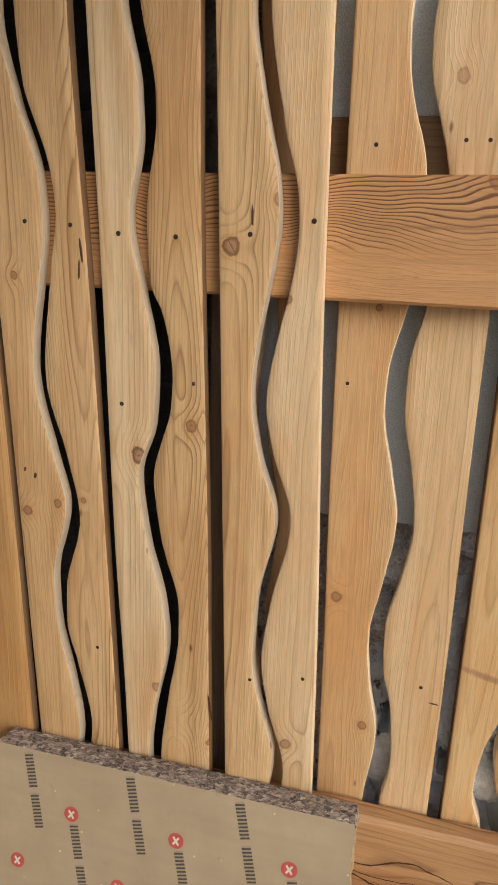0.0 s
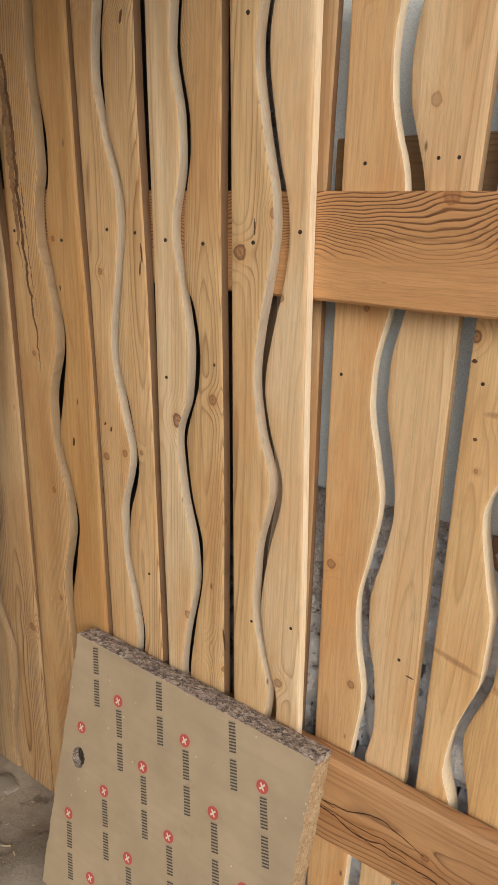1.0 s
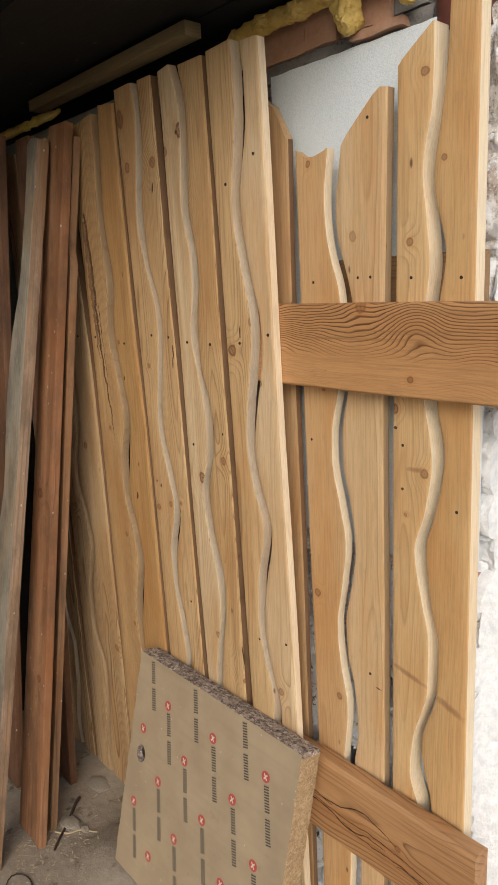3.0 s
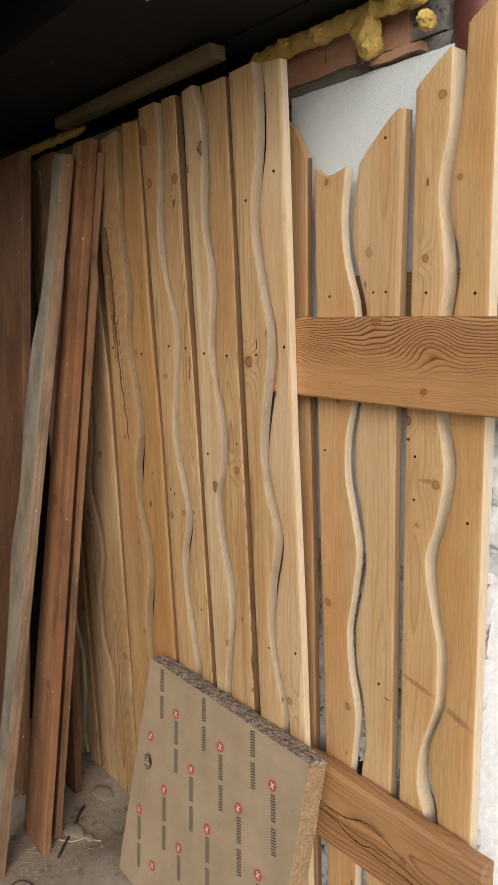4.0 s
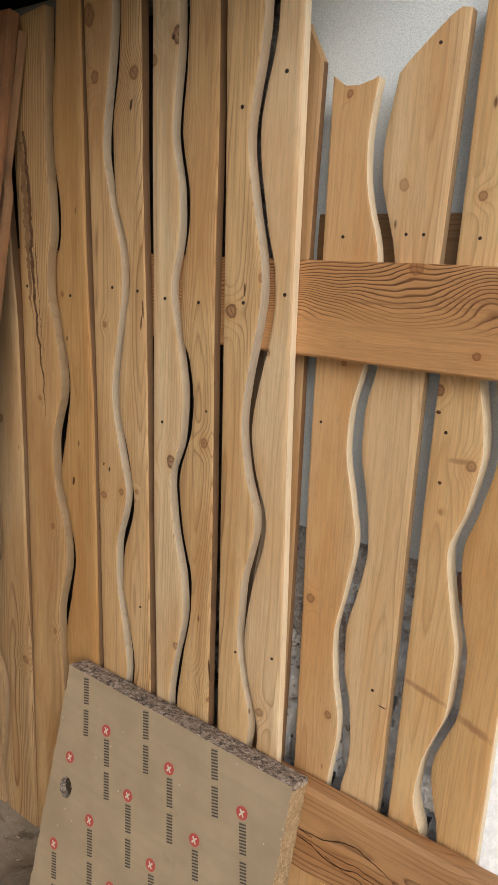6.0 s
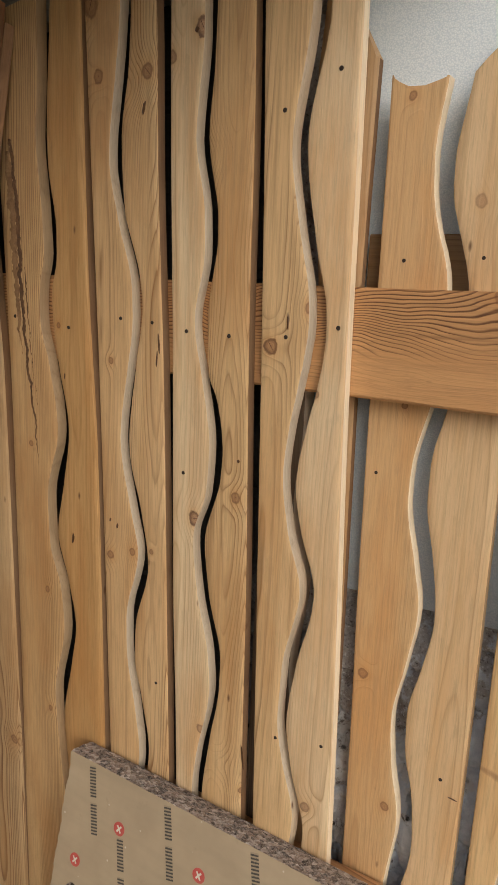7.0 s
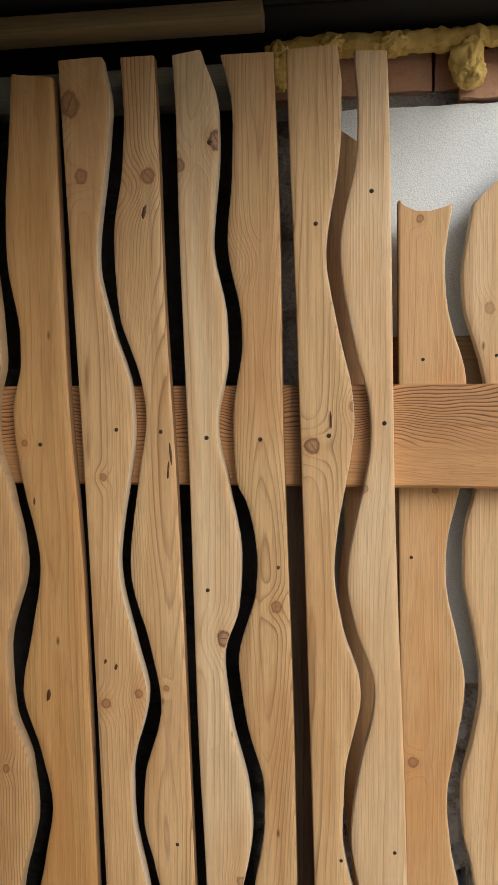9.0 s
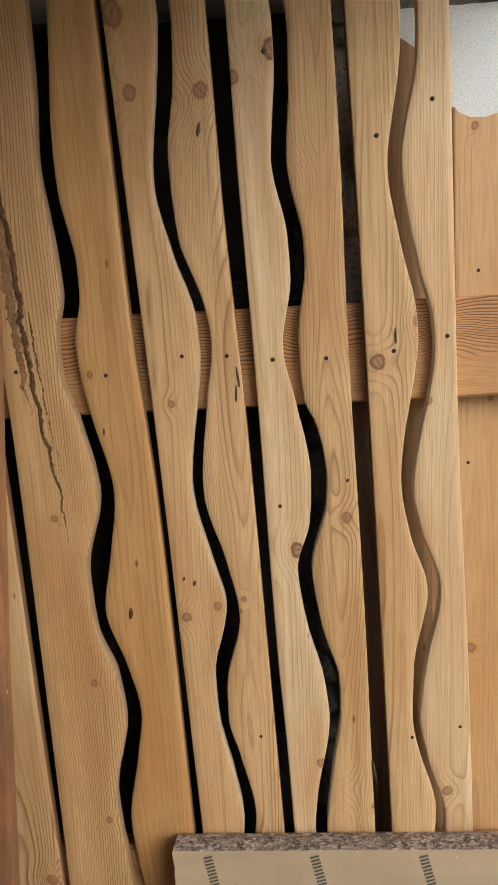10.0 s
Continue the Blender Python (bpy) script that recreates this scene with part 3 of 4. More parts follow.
# Tones far below the other boards, its shade put into the wood.
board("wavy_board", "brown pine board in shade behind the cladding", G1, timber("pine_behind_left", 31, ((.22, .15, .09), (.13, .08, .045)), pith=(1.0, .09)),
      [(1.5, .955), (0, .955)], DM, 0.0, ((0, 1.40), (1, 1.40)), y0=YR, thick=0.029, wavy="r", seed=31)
board("wavy_board", "brown pine board with a slanting top behind the end board", G1, timber("pine_behind_right", 32, ((.55, .35, .17), (.30, .15, .06)), pith=(1.07, .12), contrast=0.5),
      [(z, x + 0.022) for z, x in DM], D0R, 0.0, ((0, 1.885), (.6, 1.85), (1, 1.79)), y0=YR, thick=0.016, wavy="l", seed=32)
board("wavy_board", "tan pine board with a scooped top and wavy edge", G1, timber("pine_d_left", 33, ((.63, .405, .20), (.38, .20, .08)), pith=(1.17, .11), knots=((1.162, .891, .010), (1.217, .672, .008), (1.162, 1.737, .007), (1.19, 1.325, .006)), contrast=0.45),
      [(1.763, 1.129), (1.558, 1.132), (1.297, 1.135), (1.0, 1.141), (.84, 1.146), (.55, 1.152), (0, 1.16)], D1R, 0.0, ((0, 1.765), (.12, 1.757), (.32, 1.749), (.6, 1.748), (.85, 1.753), (1, 1.757)), y0=YR, thick=0.020, wavy="r", edge=PALE_SAWN, seed=33, holes=((1.169, 1.526), (1.155, 1.22)), cols=16)
board("wavy_board", "tan pine board with a slanting top and wavy edge", G1, timber("pine_d_right", 34, ((.69, .475, .26), (.40, .22, .09)), pith=(1.30, .12), knots=((1.266, 1.602, .009, .5),), contrast=0.7),
      D2L, [(1.828, 1.340), (1.614, 1.336), (1.251, 1.330), (.785, 1.333), (0, 1.33)], 0.0, ((0, 1.758), (.82, 1.832), (1, 1.829)), y0=YR, thick=0.020, side=TAN_SAWN, wavy="l", seed=34, holes=((1.305, 1.531), (1.277, 1.531), (1.300, 1.79), (1.30, .76)), cols=8)
board("wavy_board", "knotty pine board with a slanting top and wavy edge", G1, timber("pine_e_left", 35, ((.72, .49, .25), (.36, .19, .075)), pith=(1.38, .12), knots=((1.412, 1.834, .009), (1.387, 1.584, .008), (1.420, 1.195, .010), (1.358, 1.304, .009, 1.0), (1.382, 1.113, .004)), scars=((1.392, .797, .042, .006, -14), (1.405, 1.20, .022, .005, 4)), contrast=0.5),
      [(1.854, 1.360), (1.492, 1.358), (1.251, 1.353), (.788, 1.354), (0, 1.35)], E1R, 0.0, ((0, 1.854), (.95, 1.90), (1, 1.90)), y0=YR, thick=0.037, wavy="r", edge=PALE_SAWN, seed=35, holes=((1.39, 1.527), (1.375, 1.24)), cols=8)
board("wavy_board", "broad pine end board with a wavy inner edge", G1, timber("pine_e_right", 36, ((.68, .44, .21), (.36, .185, .07)), pith=(1.52, .12), knots=((1.449, 1.705, .006), ), scars=((1.478, .768, .036, .008, -20),), contrast=0.4),
      E2L, [(1.93, 1.503), (1.49, 1.506), (.857, 1.512), (0, 1.515)], 0.0, ((0, 1.925), (1, 1.955)), y0=YR, thick=0.029, side=PALE_SAWN, wavy="l", seed=36, holes=((1.483, 1.524), (1.485, 1.14)))


# rails
def rail(name, label, lo, hi, mat, bevel=0.004):
    bm = bmesh.new()
    n = int((hi[0] - lo[0]) / 0.02)
    b = bevel
    ring0 = [(lo[1] + b, lo[2]), (lo[1], lo[2] + b), (lo[1], hi[2] - b), (lo[1] + b, hi[2]), (hi[1] - b, hi[2]), (hi[1], hi[2] - b), (hi[1], lo[2] + b), (hi[1] - b, lo[2])]
    rings = []
    for i in range(n + 1):
        x = lo[0] + (hi[0] - lo[0]) * i / n
        w = 0.0016 * noise.noise(Vector((x * 6, lo[2], 0)))
        rings.append([bm.verts.new((x, y + 0.0008 * noise.noise(Vector((x * 20, y, z))), z + w * (1 if z > (lo[2] + hi[2]) / 2 else -1))) for y, z in ring0])
    for a, c in zip(rings, rings[1:]):
        for i in range(8):
            bm.faces.new((a[i], a[(i + 1) % 8], c[(i + 1) % 8], c[i]))
    bm.faces.new(rings[0]), bm.faces.new(rings[-1])
    return tagged(mesh_ob(name, bm, mat), label, "rail", "rails of the cladding")


BAR_UP = timber("rail_wood_upper", 41, BARWOOD, along="x", pith=(1.60, .0), knots=((1.425, 1.118, .017, .25), (1.482, 1.318, .013, .55), (1.445, 1.43, .022, .2), (1.46, 0.97, .016, .2), (1.365, 1.421, .007)), rings=185, wander=0.052, contrast=2.0, stain=0.3, flow=3.6, cover=0.28, plain_under=1.385)
BAR_LO = timber("rail_wood_lower", 42, ((0.53, 0.285, 0.12), (0.13, 0.048, 0.016)), along="x", pith=(.46, -.02), knots=((.44, 1.40, .008),), rings=105, wander=0.045, contrast=1.0, stain=0.6, flow=2.6, cover=0.32)
rail("rail", "reddish-brown horizontal plank rail with bold wavy grain", (0.30, .022, 1.334), (1.78, .064, 1.488), BAR_UP)
lower = rail("rail", "weathered lower plank rail with dark cracks", (0.30, .022, 0.345), (1.565, .064, 0.535), BAR_LO, 0.008)
rail("rail", "rough brown batten behind the boards", (1.10, .104, 1.44), (1.50, .1205, 1.565), timber("rail_wood_back", 43, ((.36, .22, .11), (.2, .11, .05)), along="x", pith=(1.5, 0)), 0.002)


def crack(points, width, parent):
    """A dark split that runs along the grain, thinning to both ends."""
    line, bm, prev = smooth_line(points), bmesh.new(), None
    x0, x1 = points[0][0], points[-1][0]
    for i in range(81):
        u = i / 80
        x = x0 + (x1 - x0) * u
        z = line(x) + 0.0018 * noise.noise(Vector((x * 160, 2, x0))) + 0.003 * noise.noise(Vector((x * 45, 7, x0)))
        h = 0.0003 + width * math.sin(math.pi * u) ** 0.6 * (0.5 + 0.5 * noise.noise(Vector((x * 70, 5, x0))))
        row = [bm.verts.new(p) for p in ((x, .0218, z - h), (x, .0211, z), (x, .0218, z + h))]
        if prev:
            bm.faces.new((prev[0], row[0], row[1], prev[1]))
            bm.faces.new((prev[1], row[1], row[2], prev[2]))
        prev = row
    return part("crack", bm, CRACK, parent, "dark split in the wood")


CRACK = plain("split_wood", (0.035, 0.014, 0.006), (0.09, 0.036, 0.014), 300, 0.95, 0.3, 0.001)
crack(((1.141, .429), (1.212, .423), (1.278, .407), (1.334, .417), (1.37, .415)), .0026, lower)
crack(((1.194, .442), (1.24, .444), (1.308, .468), (1.359, .456), (1.398, .442)), .0020, lower)
crack(((1.18, .432), (1.26, .425), (1.33, .428), (1.42, .421), (1.50, .409)), .0012, lower)
crack(((1.26, .415), (1.33, .402), (1.40, .404), (1.48, .392), (1.54, .395)), .0016, lower)
crack(((1.13, .455), (1.17, .448), (1.23, .436)), .0014, lower)
crack(((1.40, .398), (1.45, .402), (1.52, .393)), .0016, lower)
# ---------------------------------------------------------------- insulation, bricks, foam above the cladding
def polystyrene():
    n = Nodes("polystyrene", 0.6)
    c = n.cells((420, 420, 420))
    bead = c["Distance"]
    big = n.noise((6, 6, 6), (2, 4, 7), 3)
    col = n.mix(n.ramp(bead, [(0.25, 0.0), (0.75, 0.65)]), (0.87, 0.93, 0.96), (0.62, 0.72, 0.79))
    col = n.mix(n.ramp(big, [(0.45, 0.0), (0.75, 0.25)]), col, (0.80, 0.81, 0.79))
    n.bump(n.math("SUBTRACT", 1.0, bead), 0.45, 0.001)
    return n.done(col)


EPS = polystyrene()


def foam_panel(lo, hi, label):
    bm = bmesh.new()
    box_into(bm, lo, hi)
    bmesh.ops.subdivide_edges(bm, edges=bm.edges, cuts=24, use_grid_fill=True)
    for v in bm.verts:
        if v.co.z > hi[2] - 0.004 or v.co.z < lo[2] + 0.01 or v.co.x < lo[0] + 0.005:
            v.co += Vector((noise.noise(v.co * 60), 0, noise.noise(v.co * 55))) * 0.0025
    return tagged(mesh_ob("insulation_panel", bm, EPS), label, "insulation panel", "insulation panels on the wall")


foam_panel((1.015, .122, 1.0), (1.455, .146, 1.924), "white beaded polystyrene insulation panel against the wall")
foam_panel((1.458, .124, 1.018), (1.482, .146, 1.36), "narrow offcut of polystyrene beside the large panel")

BRICK = plain("soft_red_brick", (0.44, 0.235, 0.145), (0.54, 0.34, 0.235), 40, 0.9, 0.8, 0.003, 0.0, (0.30, 0.25, 0.22))
MORTAR = plain("grey_mortar", (0.20, 0.19, 0.175), (0.30, 0.285, 0.27), 60, 0.95, 1.0, 0.006, 0.0, (0.05, 0.05, 0.045))


def brick(lo, hi, seed, mat=BRICK):
    bm = bmesh.new()
    box_into(bm, lo, hi)
    bmesh.ops.subdivide_edges(bm, edges=bm.edges, cuts=6, use_grid_fill=True)
    for v in bm.verts:
        q = v.co * 35 + Vector((seed, 0, 0))
        v.co += 0.003 * Vector((noise.noise(q), noise.noise(q + Vector((5, 1, 2))), noise.noise(q + Vector((1, 7, 3)))))
    return part("brick", bm, mat, wall_back)


brick((0.93, .125, 1.946), (1.105, .25, 2.008), 1)
brick((1.108, .122, 1.948), (1.185, .25, 2.012), 2)
brick((1.19, .128, 1.950), (1.30, .25, 2.010), 3)
brick((1.302, .135, 1.955), (1.37, .25, 2.03), 4, MORTAR)
brick((1.225, .112, 1.930), (1.335, .21, 1.944), 6)


brick((1.405, .120, .930), (1.475, .22, .996), 7)
brick((1.398, .150, .588), (1.436, .24, .662), 8)


def mortar_bed():
    bm = bmesh.new()
    box_into(bm, (0.9, .135, 1.918), (1.38, .24, 1.95))
    bmesh.ops.subdivide_edges(bm, edges=bm.edges, cuts=14, use_grid_fill=True)
    for v in bm.verts:
        v.co += 0.008 * Vector((noise.noise(v.co * 50), noise.noise(v.co * 45 + Vector((3, 3, 3))), noise.noise(v.co * 60 + Vector((9, 1, 1)))))
    return part("mortar_bed", bm, MORTAR, wall_back, "crumbling dark grey mortar bed")


mortar_bed()

FOAM = plain("yellow_pu_foam", (0.66, 0.43, 0.09), (0.78, 0.58, 0.20), 60, 0.65, 0.6, 0.003, 0.0, (0.5, 0.28, 0.05))


def foam_bead(name, x0, x1, y, z, r, seed, label, drips=()):
    """An expanded foam bead along x, with lumps and hanging drips."""
    thing = tagged(new(name), label, "foam")
    bm = bmesh.new()
    steps = int((x1 - x0) / 0.004)
    rings = []
    for i in range(steps + 1):
        x = x0 + (x1 - x0) * i / steps
        end = min(1.0, 6 * min(i, steps - i) / steps + 0.15) ** 0.5
        rr = r * end * (1 + 0.35 * noise.noise(Vector((x * 28, seed, 0))) + 0.2 * noise.noise(Vector((x * 75, seed, 3))))
        ring = []
        for k in range(20):
            a = 2 * math.pi * k / 20
            w = rr * (1 + 0.08 * noise.noise(Vector((x * 190, math.cos(a) * 5, math.sin(a) * 5 + seed))) + 0.26 * noise.noise(Vector((x * 70, math.cos(a) * 2.2 + seed, math.sin(a) * 2.2))))
            ring.append(bm.verts.new((x, y + 0.8 * w * math.cos(a), z + w * math.sin(a) + 0.004 * noise.noise(Vector((x * 14, seed, 8))))))
        rings.append(ring)
    for a, b in zip(rings, rings[1:]):
        for k in range(20):
            bm.faces.new((a[k], a[(k + 1) % 20], b[(k + 1) % 20], b[k]))
    bm.faces.new(rings[0]), bm.faces.new(rings[-1])
    part("bead", bm, FOAM, thing)
    for dx, dz, rx, rz in drips:
        bm = bmesh.new()
        bmesh.ops.create_icosphere(bm, subdivisions=5, radius=1.0)
        for v in bm.verts:
            q = v.co.copy()
            f = 1 + 0.26 * noise.noise(q * 1.7 + Vector((seed, dx * 50, 0))) + 0.13 * noise.noise(q * 4 + Vector((dx * 90, 0, seed))) + 0.04 * noise.noise(q * 10 + Vector((dx * 70, 3, seed)))
            v.co = Vector((dx + q.x * rx * f, y + q.y * 0.022 * f, dz + q.z * rz * f))
        part("lump", bm, FOAM, thing)
    return thing


foam_bead("spray_foam", 0.925, 1.385, .096, 2.010, .0165, 3, "yellow expanded foam squeezed out along the brick course",
          ((0.948, 1.985, .022, .036), (1.232, 1.980, .026, .036), (1.240, 1.958, .021, .020), (1.357, 1.964, .012, .015), (1.12, 2.008, .024, .017), (1.335, 2.010, .030, .018), (1.03, 2.012, .024, .015)))
foam_bead("spray_foam", -0.15, 0.30, .035, 1.995, .012, 8, "dull yellow foam strip in the dark corner above the boards")

OLDWOOD = timber("old_batten", 51, ((.27, .20, .10), (.15, .105, .05)), along="x", pith=(2.05, 0), rings=150, contrast=0.6)
GREYWOOD = timber("grey_plate", 52, ((.20, .20, .165), (.13, .13, .105)), along="x", pith=(2.05, 0), rings=120, contrast=0.5)
slab("batten", (0.24, -.022, 1.997), (0.932, .018, 2.024), OLDWOOD, "dull brown batten fixed under the black beam", "batten", 0.002, "")
slab("batten", (-0.25, .072, 1.925), (0.925, .105, 1.984), GREYWOOD, "greenish-grey wall plate behind the board tops", "batten", 0.003, "")

POST = plain("red_oxide_steel", (0.16, 0.055, 0.045), (0.24, 0.09, 0.07), 30, 0.5, 0.15, 0.001, 0.3)
bm = bmesh.new()
bmesh.ops.create_cone(bm, cap_ends=True, segments=40, radius1=.045, radius2=.045, depth=.30, matrix=Matrix.Translation((1.425, .155, 2.05)))
tagged(mesh_ob("steel_post", bm, POST), "red-oxide painted steel post beside the bricks", "post")
bm = bmesh.new()
box_into(bm, (1.5, .14, 1.93), (1.60, .26, 2.1))
bmesh.ops.subdivide_edges(bm, edges=bm.edges, cuts=6, use_grid_fill=True)
for v in bm.verts:
    v.co += 0.012 * noise.noise_vector(v.co * 22)
part("stone", bm, MORTAR, wall_back)

# plastic pipe standing behind the boards
PIPE = plain("grey_plastic", (0.40, 0.48, 0.52), (0.48, 0.55, 0.59), 30, 0.45, 0.15, 0.001)
bm = bmesh.new()
rings = [[bm.verts.new((1.4585 + r * math.cos(2 * math.pi * k / 32), .132 + r * math.sin(2 * math.pi * k / 32), z)) for k in range(32)]
         for r, z in ((.028, 0.0), (.028, .585), (.031, .59), (.031, .635), (.028, .635), (.025, .59), (.025, .02))]
for a, b in zip(rings, rings[1:]):
    for k in range(32):
        bm.faces.new((a[k], a[(k + 1) % 32], b[(k + 1) % 32], b[k]))
bm.faces.new(rings[-1])
tagged(mesh_ob("plastic_pipe", bm, PIPE), "blue-grey plastic pipe standing behind the end board", "pipe")

SCRAP = plain("pale_scrap", (0.55, 0.56, 0.48), (0.66, 0.66, 0.58), 60, 0.8, 0.3, 0.001)
bm = bmesh.new()
vs = [bm.verts.new(p) for p in ((1.008, -.217, 2.033), (1.061, -.209, 2.033), (1.059, -.251, 2.033), (1.008, -.217, 2.026), (1.061, -.209, 2.026), (1.059, -.251, 2.026))]
for f in ((0, 1, 2), (3, 5, 4), (0, 3, 4, 1), (1, 4, 5, 2), (2, 5, 3, 0)):
    bm.faces.new([vs[i] for i in f])
tagged(mesh_ob("foam_scrap", bm, SCRAP, None, False), "pale scrap of insulation stuck under the beam", "scrap")

# bark along the waney board
BARK = plain("pine_bark", (0.07, 0.034, 0.018), (0.20, 0.10, 0.045), 120, 0.95, 1.0, 0.004, 0.0, (0.03, 0.018, 0.012))
waney = [o for o in bpy.data.objects if o.get("label", "").endswith("strip of bark")][0]


def bark_strip(top, bottom, offset, width, height, seed, mat, label):
    """A ragged seam of bark down the board's waney side."""
    line = smooth_line([(1.80, .440), (1.665, .452), (1.60, .460), (1.50, .463), (1.40, .469), (1.30, .480), (1.20, .495), (1.12, .500)])
    bm = bmesh.new()
    rings = []
    for i in range(220):
        t = i / 219
        z = top + (bottom - top) * t
        ragged = 1 + 0.9 * noise.noise(Vector((z * 60, seed, 2))) + 0.6 * noise.noise(Vector((z * 190, seed, 6)))
        w = width * math.sin(math.pi * min(1, 0.06 + t)) ** 0.5 * (1 - 0.5 * t) * max(0.12, ragged) + 0.0006
        cx = line(z) + offset + 0.005 * noise.noise(Vector((z * 30, 5, seed))) + 0.003 * noise.noise(Vector((z * 110, 8, seed)))
        ring = []
        for k in range(9):
            a = math.pi * k / 8
            h = height * math.sin(a) * (0.5 + 1.2 * abs(noise.noise(Vector((z * 130, a * 2, seed))))) * (1 - 0.6 * t)
            ring.append(bm.verts.new((cx - w * math.cos(a) + 0.001 * noise.noise(Vector((z * 150, a, 4))), -0.0024 - h, z)))
        rings.append(ring)
    for a, b in zip(rings, rings[1:]):
        for k in range(8):
            bm.faces.new((a[k], a[k + 1], b[k + 1], b[k]))
    part("bark", bm, mat, waney, label)


INNER_BARK = plain("inner_bark", (0.20, 0.105, 0.045), (0.36, 0.21, 0.10), 90, 0.95, 1.0, 0.003, 0.0, (0.10, 0.05, 0.025))
bark_strip(1.70, 1.34, -0.013, 0.011, 0.0022, 3, INNER_BARK, "brown inner bark beside the seam")
bark_strip(1.72, 1.13, 0.0, 0.0048, 0.0040, 1, BARK, "dark crumbly bark seam")
bark_strip(1.50, 1.16, 0.013, 0.0016, 0.0014, 9, BARK, "thin dark bark crack")

# ---------------------------------------------------------------- chipboard sheet leaning on the boards

def chip_edge(name, a, b, c):
    n = Nodes(name, 0.95)
    cell = n.cells((125, 170, 200))
    pick = n.ramp(cell["Color"], [(0.1, a), (0.5, b), (0.9, c)])
    fine = n.noise((300, 300, 300), (0, 0, 0), 3, 0.7)
    n.bump(n.math("ADD", cell["Distance"], fine), 1.0, 0.004)
    clump = n.noise((70, 70, 110), (2, 6, 1), 3, 0.6)
    pick = n.mix(n.ramp(clump, [(0.52, 0.0), (0.64, 0.85)]), pick, a)
    return n.done(n.mix(n.ramp(fine, [(0.42, 0.0), (0.7, 0.6)]), pick, c))


def chip_face():
    n = Nodes("chipboard_face", 0.55)
    big = n.noise((7, 7, 7), (1, 5, 2), 4, 0.6)
    fine = n.noise((160, 160, 160), (4, 4, 4), 3, 0.7)
    streak = n.noise((4, 60, 60), (8, 1, 3), 3)
    col = n.mix(n.ramp(big, [(0.35, 0.0), (0.7, 1.0)]), (0.47, 0.365, 0.24), (0.38, 0.29, 0.19))
    col = n.mix(n.ramp(streak, [(0.4, 0.0), (0.75, 0.35)]), col, (0.35, 0.285, 0.19))
    col = n.mix(n.ramp(n.noise((22, 22, 22), (3, 9, 9), 4, 0.6), [(0.62, 0.0), (0.72, 0.4)]), col, (0.24, 0.19, 0.12))
    col = n.mix(n.ramp(n.cells((30, 30, 30))["Distance"], [(0.04, 0.7), (0.07, 0.0)]), col, (0.70, 0.64, 0.52))
    n.bump(fine, 0.15, 0.0008)
    return n.done(col)


EDGE_DARK = chip_edge("chipboard_weathered_edge", (0.05, 0.038, 0.032), (0.36, 0.265, 0.205), (0.70, 0.63, 0.56))
EDGE_PALE = chip_edge("chipboard_raw_edge", (0.42, 0.27, 0.14), (0.55, 0.38, 0.21), (0.66, 0.49, 0.30))
RED = plain("printed_red", (0.46, 0.06, 0.05), (0.58, 0.13, 0.10), 300, 0.6, 0.1, 0.0003)
PALE = plain("printed_white", (0.66, 0.60, 0.50), (0.74, 0.68, 0.58), 300, 0.6, 0.1, 0.0003)

SHEET = Matrix.Translation((0, -0.060, 0.600)) @ Matrix.Rotation(-math.atan(0.25), 4, "X")
S_L, S_R, S_B, S_T, S_TH = 0.640, 1.226, -0.575, 0.0, 0.056


